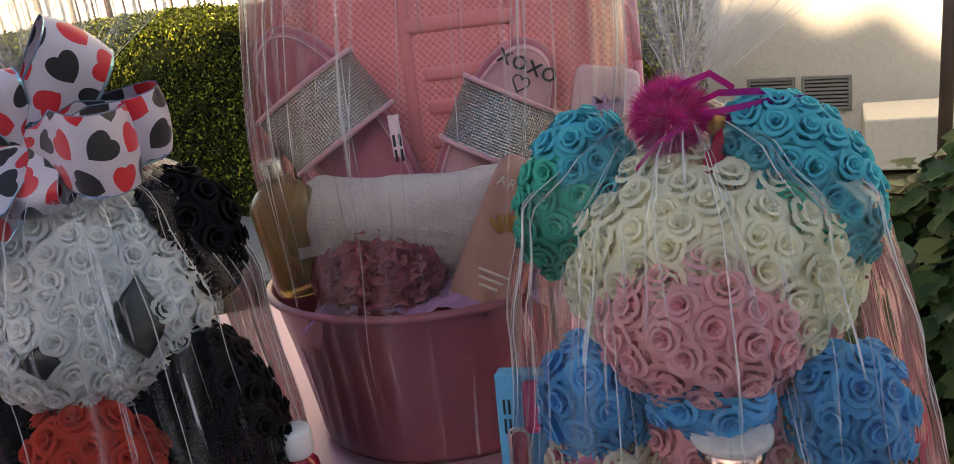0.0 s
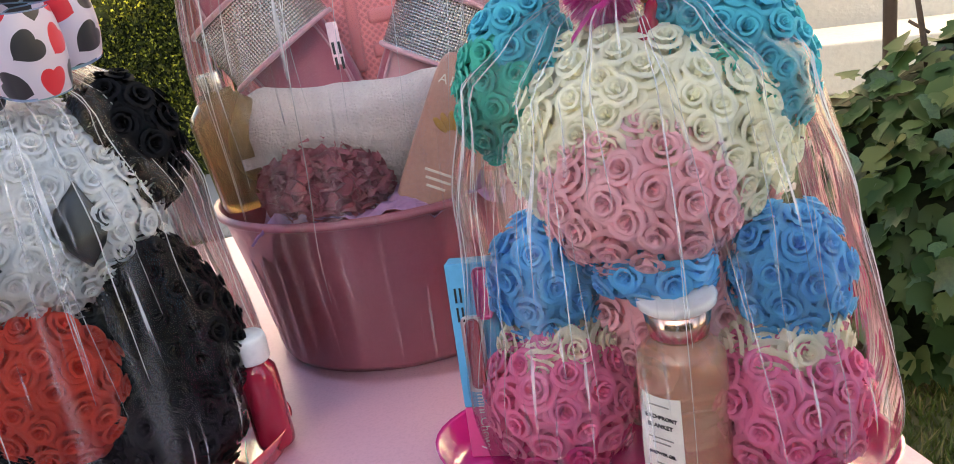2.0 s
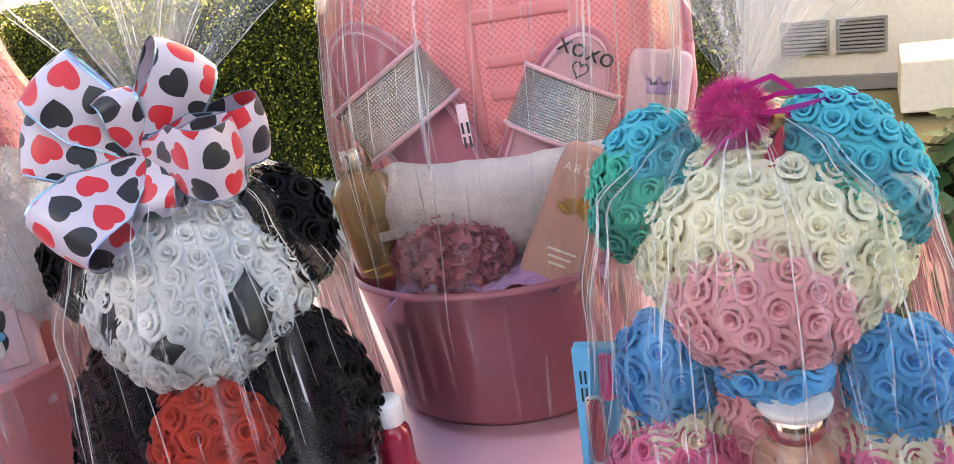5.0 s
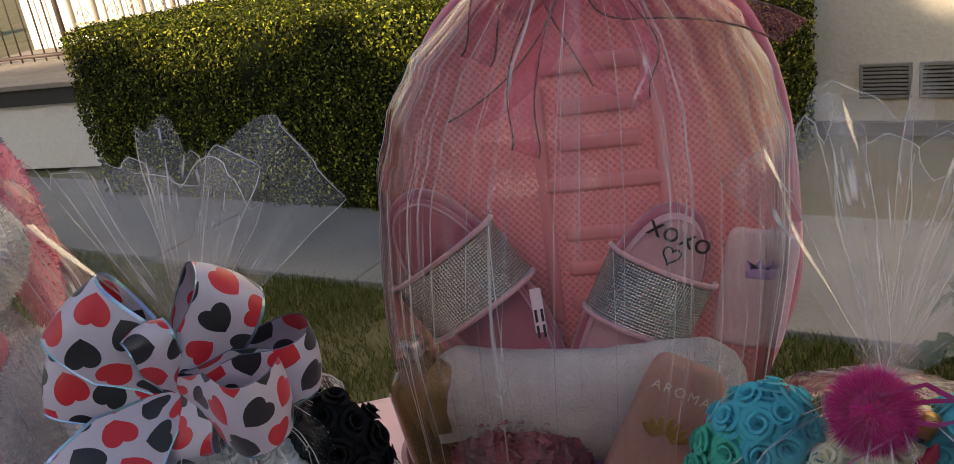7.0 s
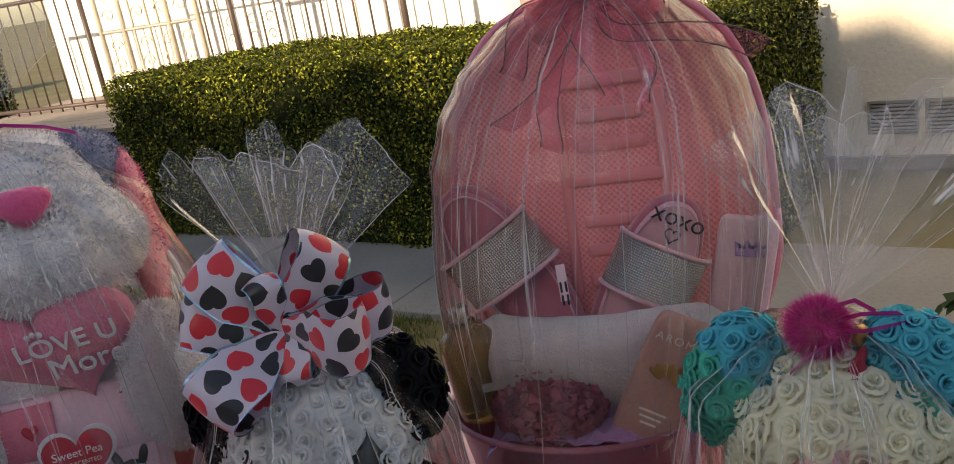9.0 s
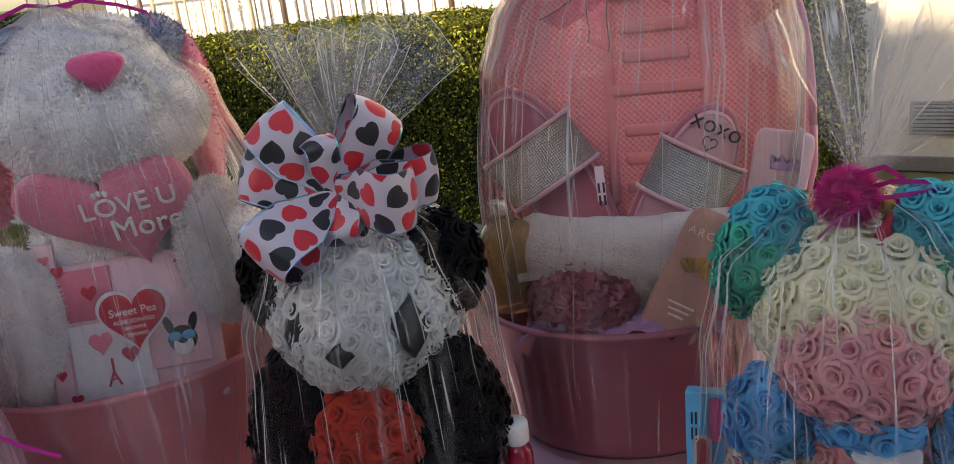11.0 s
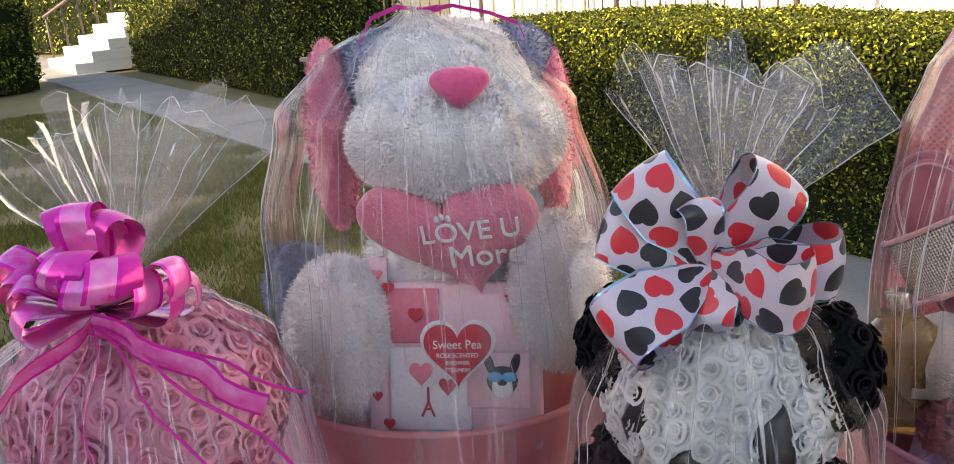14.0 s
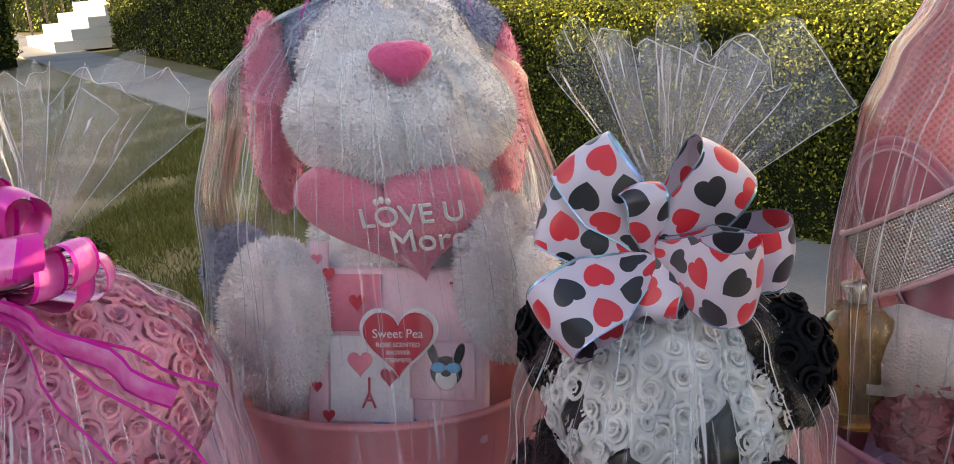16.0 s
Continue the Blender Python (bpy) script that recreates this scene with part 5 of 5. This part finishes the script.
# ---- plush dog in its tub ----
def plush_dog():
    """One soft mesh: muzzle, crown, ears, arms and belly with short tufts."""
    rr = np.random.default_rng(31)
    blobs = [((0.016, -0.02, 0.438), (0.118, 0.085, 0.076), 0), ((0.0, 0.045, 0.49), (0.105, 0.08, 0.07), 0), ((-0.075, 0.06, 0.5), (0.05, 0.05, 0.05), 2), ((0.075, 0.06, 0.5), (0.05, 0.05, 0.05), 2),
             ((-0.134, 0.03, 0.435), (0.026, 0.05, 0.11), 1), ((0.118, 0.055, 0.42), (0.022, 0.045, 0.1), 1),
             ((0.0, 0.035, 0.25), (0.115, 0.075, 0.15), 0), ((-0.126, -0.05, 0.216), (0.066, 0.06, 0.1), 0), ((0.122, -0.05, 0.27), (0.055, 0.058, 0.09), 0),
             ((-0.192, 0.02, 0.25), (0.045, 0.045, 0.06), 2), ((0.036, -0.088, 0.5), (0.037, 0.016, 0.021), 3)]
    vs, fs, fm = [], [], []
    for (c, rad, mi) in blobs:
        base = len(vs)
        nu, nv = 30, 20
        for j in range(nv + 1):
            for i in range(nu):
                ph, th = math.pi * j / nv, 2 * math.pi * i / nu
                d = Vector((math.sin(ph) * math.cos(th), math.sin(ph) * math.sin(th), math.cos(ph)))
                k = 1 + 0.05 * noise.noise(d * 3 + Vector(c) * 9)
                wx = 0.72 + 0.42 * d.z if mi == 3 else 1.0
                vs.append((c[0] + rad[0] * d.x * k * wx, c[1] + rad[1] * d.y * k, c[2] + rad[2] * d.z * k))
        g = grid_faces(nu, nv + 1, True)
        fs += [tuple(base + q for q in f) for f in g]
        fm += [mi] * len(g)
        if mi == 3:
            continue
        cnt = int(13000 * (rad[0] * rad[2] + rad[0] * rad[1]) / 0.02)
        for _ in range(cnt):
            d = Vector(rr.normal(0, 1, 3)).normalized()
            if d.y > 0.6:
                continue
            p = Vector((c[0] + rad[0] * d.x, c[1] + rad[1] * d.y, c[2] + rad[2] * d.z))
            lean = (d + Vector(rr.normal(0, 0.5, 3)) + Vector((0, 0, -0.35))).normalized()
            s = d.cross(Vector(rr.normal(0, 1, 3))).normalized() * 0.0016
            b = len(vs)
            vs += [tuple(p - s - d * 0.002), tuple(p + s - d * 0.002), tuple(p + lean * rr.uniform(0.003, 0.0075))]
            fs.append((b, b + 1, b + 2))
            fm.append(mi)
    me = mesh_from("plush_dog", vs, fs, [FUR_WHITE, FUR_PINK, FUR_GREY, PLUSH_NOSE], True, fm)
    ob = put("plush_dog", me, None, pose(-0.685, 0.79, TZ + 0.02, 0, 0, 22))
    return tagged(ob, "white plush dog with pink ears sitting in a tub", "plush toy")


plush_dog()
hp = thing("heart_pillow", "pink plush heart pillow with embroidered words", "pillow", pose(-0.646, 0.742, TZ + 0.356, 14, -4, 22))
outline_slab("cushion", [(x - 0.24 * z, z) for x, z in heart_outline(0.192, 0.142, 64)], 0.03, FUR_PINK, hp, None, "", 0.12, 4, 0.018)
for word, sz, px, pz in (("LOVE U", 0.031, 0.02, 0.026), ("More", 0.036, 0.032, -0.004)):
    lettering("lettering", word, sz, WHITE_INK, hp, pose(px, -0.034, pz, 90, 0, 0), 0.001)
for k in range(3):
    part("paw_print", ball_bm(0.003, 0.0015, 0.004, 8, 6), WHITE_INK, hp, "", pose(-0.012 + 0.006 * k, -0.034, 0.046 - 0.002 * abs(k - 1)))

pj = thing("pajama_set", "folded white and pink printed pajama set", "pajamas", Matrix.Translation((-0.652, 0.706, TZ + 0.13)) @ Matrix.Rotation(radians(20), 4, "Z") @ Matrix.Rotation(radians(-18), 4, "X"))
part("shirt", box_bm(0.15, 0.028, 0.24, 0.01, 3), WHITE_CLOTH, pj, "", pose(0, 0.016, 0.1))
part("folded_trousers", box_bm(0.195, 0.02, 0.185, 0.008, 3), PALE_PAPER, pj, "pale pink printed cloth", pose(0.005, -0.004, 0.085))
part("trim_band", box_bm(0.022, 0.006, 0.21, 0.002), PALE_PAPER, pj, "pale printed band", pose(-0.079, -0.014, 0.1))
part("trim_band", box_bm(0.016, 0.006, 0.2, 0.002), PINK_INK, pj, "", pose(0.078, 0.0, 0.16))
part("card", box_bm(0.09, 0.004, 0.09, 0.001), WHITE_CLOTH, pj, "white printed panel", pose(-0.02, -0.018, 0.06))
part("card", box_bm(0.06, 0.004, 0.06, 0.001), PINK_INK, pj, "coral printed panel", pose(-0.04, -0.016, 0.14))
part("card", box_bm(0.07, 0.004, 0.06, 0.001), PALE_PAPER, pj, "pink printed panel", pose(0.055, -0.018, 0.07))
for x, z, w in ((0.0, 0.062, 0.02), (-0.066, 0.02, 0.014), (-0.066, 0.17, 0.014), (-0.035, 0.14, 0.018), (0.07, 0.16, 0.012)):
    outline_slab("heart_motif", heart_outline(w, w, 24), 0.001, RED_INK, pj, pose(x, -0.0215, z), "", 0.05)
for a, b in (((-0.022, 0.046), (-0.029, 0.03)), ((-0.022, 0.046), (-0.015, 0.03)), ((-0.022, 0.062), (-0.022, 0.046)), ((-0.026, 0.038), (-0.018, 0.038))):
    tube("tower_motif", [(a[0], -0.0215, a[1]), (b[0], -0.0215, b[1])], 0.0014, RED_INK, pj, "", 6)
for x, z, w, mt in ((-0.08, 0.185, 0.013, PINK_INK), (-0.078, 0.155, 0.01, WHITE_INK), (-0.08, 0.12, 0.01, RED_INK), (-0.078, 0.085, 0.009, INK), (-0.08, 0.05, 0.012, RED_INK), (0.078, 0.2, 0.009, RED_INK), (0.08, 0.18, 0.008, RED_INK), (0.02, 0.012, 0.018, SKYBOX), (-0.01, 0.012, 0.018, SKYBOX)):
    outline_slab("print_motif", heart_outline(w, w, 20) if mt != WHITE_INK else [(-w / 2, -w / 3), (w / 2, -w / 3), (w / 2, w / 3), (-w / 2, w / 3)], 0.001, mt, pj, pose(x, -0.0185 if x < 0.05 else -0.0045, z), "", 0.05)
# printed puppy face
for rx, rz, x, z, mt in ((0.017, 0.016, 0.06, 0.07, INK), (0.012, 0.014, 0.06, 0.064, WHITE_INK), (0.006, 0.004, 0.06, 0.068, INK)):
    part("print_motif", ball_bm(rx, 0.001, rz, 16, 8), mt, pj, "", pose(x, -0.0205 - 0.0008 * (0.02 - rx) * 100, z))
for sx in (-1, 1):
    part("print_motif", ball_bm(0.005, 0.001, 0.012, 12, 8), INK, pj, "", pose(0.06 + sx * 0.014, -0.021, 0.088, 0, sx * 18, 0))
    part("print_motif", ball_bm(0.008, 0.001, 0.0055, 12, 8), SKYBOX, pj, "", pose(0.06 + sx * 0.008, -0.0225, 0.074))

pea = thing("bath_card", "red heart gift card of shower steamers", "gift card", Matrix.Translation((-0.626, 0.69, TZ + 0.244)) @ Matrix.Rotation(radians(22), 4, "Z") @ Matrix.Rotation(radians(-15), 4, "X") @ Matrix.Scale(0.86, 4))
outline_slab("backing", heart_outline(0.094, 0.088, 48), 0.003, WHITE_CLOTH, pea, pose(0, 0.002, 0), "white scalloped edge", 0.05)
outline_slab("heart", heart_outline(0.084, 0.078, 48), 0.004, RED_INK, pea, pose(0, -0.002, 0), "", 0.05)
for word, sz, pz in (("Sweet Pea", 0.0145, 0.014), ("ROSE SCENTED", 0.0075, 0.001), ("SHOWER", 0.007, -0.008), ("STEAMERS", 0.007, -0.017)):
    lettering("lettering", word, sz, WHITE_INK, pea, pose(0, -0.0048, pz, 90, 0, 0))
outline_slab("small_heart", heart_outline(0.03, 0.03, 32), 0.003, PINK_INK, pea, pose(-0.045, -0.006, -0.022), "", 0.05)

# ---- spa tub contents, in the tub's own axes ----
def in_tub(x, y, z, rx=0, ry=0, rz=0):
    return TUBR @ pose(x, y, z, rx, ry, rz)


def rounded(w, h, n=56, p=2.6, egg=0.0):
    out = []
    for i in range(n):
        t = 2 * math.pi * i / n
        c, s = math.cos(t), math.sin(t)
        x = abs(c) ** (2 / p) * math.copysign(1, c)
        z = abs(s) ** (2 / p) * math.copysign(1, s)
        out.append((x * w / 2 * (1 + egg * z), z * h / 2))
    return out


pil = thing("bath_pillow", "large coral pink air mesh bath pillow with piped edge", "bath pillow", pose(-0.04, 0.925, TZ + 0.075, -9, 0, -3))
arch = []
for i in range(72):
    t = 2 * math.pi * i / 72
    c, s = math.cos(t), math.sin(t)
    x = abs(c) ** 0.72 * math.copysign(1, c)
    z = abs(s) ** 0.72 * math.copysign(1, s)
    w = 0.19 if z > -0.2 else 0.19 - 0.06 * (-0.2 - z) / 0.8
    arch.append((x * w, 0.275 + z * 0.275))
outline_slab("pad", arch, 0.045, AIRMESH, pil, None, "", 0.1, 4, 0.012)
tube("piping", [(x * 1.0, -0.012, z) for x, z in arch + arch[:1]], 0.005, ORGANZA, pil, "pink piped edge")
for z, w in ((0.45, 0.11), (0.41, 0.08), (0.375, 0.08), (0.335, 0.12), (0.285, 0.085), (0.25, 0.085), (0.215, 0.085), (0.18, 0.085)):
    part("channel", box_bm(w, 0.01, 0.016, 0.0045, 3), AIRMESH, pil, "", pose(0.01, -0.0318, z))
for sx in (-1, 1):
    part("channel", box_bm(0.014, 0.01, 0.24, 0.0045, 3), AIRMESH, pil, "", pose(0.01 + sx * 0.058, -0.0312, 0.315))


def slipper(m, word, so, half):
    ob = thing("slipper", "dusty rose velvet slide slipper with a rhinestone strap", "slipper", m, "slippers")
    sole = rounded(0.098, 0.25, 64, 2.3, 0.05)
    outline_slab("sole", sole, 0.018, VELVET, ob, None, "", 0.06, 4)
    outline_slab("footbed", [(x * 0.88, z * 0.94) for x, z in sole], 0.016, VELVET_PALE if word else VELVET, ob, pose(0, -0.011, 0), "", 0.12, 4, 0.003)
    tube("stitching", [(x * 0.84, -0.0205, z * 0.91) for x, z in sole + sole[:1]], 0.0012, VELVET_PALE, ob, "", 5)
    if word:
        lettering("lettering", "xoxo", 0.03, INK, ob, pose(0, -0.0255, 0.1, 90, 0, 0))
        hh = heart_outline(0.017, 0.017, 24)
        tube("heart_mark", [(x, -0.0258, z + 0.078) for x, z in hh + hh[:1]], 0.001, INK, ob, "", 5)
    vs, uv, n = [], [], 26
    for j in range(7):
        z = so + 0.066 * (j / 6) - 0.033
        for i in range(n + 1):
            t = math.pi * i / n
            x, y = -half * math.cos(t), -0.012 - 0.032 * max(0.0, math.sin(t)) ** 0.8
            vs.append((x, y, z))
            uv.append((t * half, z))
    put("strap", mesh_from("strap", vs, grid_faces(n + 1, 7), STONES, True, None, uv), ob, None, "silver rhinestone strap")
    for z in (vs[0][2], vs[-1][2]):
        tube("strap_edge", [(-half * 1.01 * math.cos(math.pi * i / n), -0.012 - 0.0325 * max(0.0, math.sin(math.pi * i / n)) ** 0.8, z) for i in range(n + 1)], 0.0028, VELVET_PALE, ob, "pale velvet binding", 6)
    return ob


slipper(pose(-0.162, 0.915, 1.064, -6, -31, 0), False, 0.024, 0.061)
slipper(pose(-0.014, 0.91, 1.022, -6, 29, 0), True, 0.033, 0.053)

tw = thing("rolled_towel", "white rolled terry towel lying across the tub", "towel", pose(-0.07, 0.85, 0.982, 0, 1, -4))
vs, nu, nv = [], 48, 40
for j in range(nv + 1):
    x = (j / nv - 0.5) * 0.3
    e = max(0.0, min(1.0, (0.5 - abs(j / nv - 0.5)) * 9)) ** 0.5
    for i in range(nu):
        t = 2 * math.pi * i / nu
        k = 0.05 * (0.35 + 0.65 * e) * (1 + 0.07 * noise.noise((x * 14, math.cos(t) * 1.5, math.sin(t) * 1.5)) + 0.03 * noise.noise((x * 60, math.cos(t) * 6, math.sin(t) * 6)))
        vs.append((x, k * math.cos(t), k * 1.05 * math.sin(t) - 0.012 * math.cos(x * 10)))
put("roll", mesh_from("roll", vs, grid_faces(nu, nv + 1, True), TERRY), tw)
strip("towel_end", [(x * 0.01, -0.057, -0.008 - 0.006 * math.sin(x * 0.3)) for x in range(-13, 14)], [(0, -0.2, 1)] * 27, 0.012, TERRY, tw, "folded hem")

lo = thing("bath_pouf", "dusty rose mesh bath pouf", "bath pouf", pose(-0.132, 0.817, 0.94) @ Matrix.Diagonal((1.12, 0.95, 0.95, 1)))
part("core", ball_bm(0.052, 0.05, 0.045, 24, 16, 0.2, 40), NETTING, lo)
rl = random.Random(12)
for i in range(170):
    z = 1 - 1.75 * (i + 0.5) / 170
    t = i * 2.39996
    d = Vector((math.sqrt(max(0, 1 - z * z)) * math.cos(t), math.sqrt(max(0, 1 - z * z)) * math.sin(t), z))
    s = d.cross(Vector((rl.gauss(0, 1), rl.gauss(0, 1), rl.gauss(0, 1)))).normalized()
    o = d.cross(s)
    pts, sides = [], []
    for k in range(9):
        f = k / 8 - 0.5
        pts.append(Vector((d.x * 0.056, d.y * 0.052, d.z * 0.047)) + s * f * 0.042 + o * 0.005 * math.sin(k * 1.9 + i) - d * 0.04 * f * f)
        sides.append(d + o * 0.5 * math.cos(k * 1.9 + i))
    strip("ruffle", pts, sides, 0.012, NETTING, lo, "", 0.002, (0, 0), 4)

po = thing("foil_pouch", "blush paper pouch with gold print leaning in the tub", "pouch", pose(-0.006, 0.785, 0.968, -10, 27, -8))
outline_slab("pouch_body", rounded(0.068, 0.155, 48, 7), 0.02, KRAFT, po, None, "", 0.1, 4, 0.004)
lettering("lettering", "AROMA", 0.0125, LABEL, po, pose(-0.002, -0.0155, 0.052, 90, 0, 0), 0.0002, 1.3)
for k in range(7):
    a = radians(-60 + 20 * k)
    part("gold_leaf", ball_bm(0.0035, 0.0008, 0.009, 10, 8), GOLD, po, "", pose(0.016 * math.sin(a), -0.0165, 0.004 + 0.016 * math.cos(a), 0, -60 + 20 * k, 0))
for k in range(3):
    part("text_bar", box_bm(0.03 - 0.006 * k, 0.0008, 0.0022), LABEL, po, "", pose(0, -0.0165, -0.03 - 0.007 * k), False)

BOTTLE = [(0.0, 0.0), (0.024, 0.0), (0.027, 0.003), (0.0275, 0.012), (0.0275, 0.09), (0.026, 0.1), (0.018, 0.109), (0.0135, 0.113), (0.0135, 0.118), (0.0, 0.118)]


def gel_bottle(name, label, mat, m, k, kz, cap, cap_mat, collar=None, flat=1.0):
    ob = thing(name, label, "bottle", m)
    put("body", lathe_mesh("body", [(r * k, z * kz) for r, z in BOTTLE], mat, 40, 1.0, flat), ob)
    z0 = 0.112 * kz
    ch = 0.008 if collar else 0.0245
    if collar:
        put("collar", lathe_mesh("collar", [(0.0, z0), (0.0175 * k, z0), (0.018 * k, z0 + 0.002), (0.0205 * k, z0 + 0.022), (0.0, z0 + 0.022)], collar, 32), ob, None, "rose gold collar")
        z0 += 0.0215
    put("cap", lathe_mesh("cap", [(0.0, z0), (cap * 0.9, z0), (cap, z0 + 0.002), (cap * 1.02, z0 + ch * 0.8), (cap * 0.98, z0 + ch * 0.93), (cap * 0.9, z0 + ch), (0.0, z0 + ch)], cap_mat, 36), ob, None, "white flat cap" if collar else "")
    return ob


gel_bottle("lotion_bottle", "golden lotion bottle with a silver pump cap", AMBER_DARK, pose(-0.206, 0.832, 0.925, -4, -8, 0), 1.22, 0.98, 0.012, stuff_mat("brushed_metal_cap", (0.6, 0.58, 0.56), rough=0.25, metal=1.0, bump=0.0), None, 0.9)
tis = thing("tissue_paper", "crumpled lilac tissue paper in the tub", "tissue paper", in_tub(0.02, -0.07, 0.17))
tvs = []
for j in range(14):
    for i in range(30):
        x, y = (i / 29 - 0.5) * 0.24, (j / 13 - 0.5) * 0.08
        tvs.append((x, y + 0.02 * noise.noise((x * 30, y * 30, 2)), 0.022 * noise.noise((x * 28, y * 28, 5)) + 0.008 * noise.noise((x * 80, y * 80, 7))))
put("sheet", mesh_from("sheet", tvs, grid_faces(30, 14), LILAC, False), tis)
bag = thing("gift_bag", "pale pink folded card bag beside the slippers", "gift bag", pose(0.106, 0.925, 1.035, -8, 12, -6))
outline_slab("bag_body", rounded(0.07, 0.12, 40, 8), 0.012, PALE_PAPER, bag, None, "", 0.08)
outline_slab("crown_mark", [(-0.012, -0.008), (0.012, -0.008), (0.014, 0.01), (0.006, 0.002), (0, 0.013), (-0.006, 0.002), (-0.014, 0.01)], 0.002, LILAC, bag, pose(0, -0.0065, 0.02), "lilac crown")
tag = thing("swing_tag", "small white swing tag on the slipper", "tag", pose(-0.103, 0.872, 1.06, -20, 4, 20))
part("card", box_bm(0.011, 0.001, 0.042), PALE_PAPER, tag, "", None, False)
for k in range(4):
    part("text_bar", box_bm(0.0025, 0.0006, 0.012), INK, tag, "", pose(-0.003 + 0.006 * (k % 2), -0.0009, -0.02 + 0.015 * (k // 2)), False)

# ---- small goods on the trays ----
big = gel_bottle("shower_gel_bottle", "clear bottle of peach shower gel with paper label", AMBER, pose(0.127, 0.513, TZ + 0.006, 0, 0, -12), 1.14, 1.2, 0.0265, WHITE_PL, ROSEGOLD)
TURN_LABEL = 34
vs = []
for j in range(2):
    for i in range(13):
        a = radians(-90 - 28 + 56 * i / 12 - TURN_LABEL)
        vs.append((0.0317 * math.cos(a), 0.0317 * math.sin(a), 0.04 + 0.06 * j))
put("label", mesh_from("label", vs, grid_faces(13, 2), LABEL), big, None, "cream paper label")
lm = Matrix.Rotation(radians(-TURN_LABEL), 4, "Z")
for word, sz, pz in (("BEACHFRONT", 0.0042, 0.084), ("BLANKET", 0.0046, 0.077), ("SHOWER GEL", 0.0034, 0.054)):
    lettering("lettering", word, sz, INK, big, lm @ pose(0, -0.0321, pz, 90, 0, 0), 0.0004)
for pz, w in ((0.0935, 0.016), (0.067, 0.019), (0.063, 0.014), (0.046, 0.01)):
    part("text_bar", box_bm(w, 0.0004, 0.001), VENT, big, "", lm @ pose(0, -0.0321, pz), False)

bx = thing("candy_box", "sky blue and pink candy carton standing on end", "candy box", pose(-0.013, 0.598, TZ + 0.004, -8, 0, -12))
part("carton", box_bm(0.038, 0.018, 0.122, 0.0008, 1), SKYBOX, bx, "", pose(0, 0.009, 0.106), False)
part("carton_base", box_bm(0.038, 0.018, 0.044, 0.0008, 1), PINKBOX, bx, "pink lower end", pose(0, 0.009, 0.0225), False)
lettering("lettering", "mini Chewy", 0.0105, WHITE_INK, bx, pose(-0.004, -0.0006, 0.032, 90, 90, 0), 0.0002)
part("logo_shape", box_bm(0.017, 0.001, 0.064, 0.004), WHITE_INK, bx, "", pose(-0.003, -0.0006, 0.092), False)
part("logo_shape", box_bm(0.011, 0.001, 0.058, 0.004), RED_INK, bx, "", pose(-0.003, -0.0012, 0.092), False)
part("logo_shape", box_bm(0.013, 0.001, 0.042, 0.004), PINKBOX, bx, "", pose(0.009, -0.0006, 0.142), False)
for k in range(4):
    part("text_bar", box_bm(0.0016, 0.0008, 0.012), INK, bx, "", pose(-0.013 + 0.004 * (k % 2), -0.0006, 0.125 + 0.016 * (k // 2)), False)

gel_bottle("red_gel_bottle", "small red gel bottle with a white cap", RED_GEL, pose(-0.204, 0.668, TZ + 0.008, 0, 0, 0), 0.62, 0.76, 0.0145, WHITE_PL)
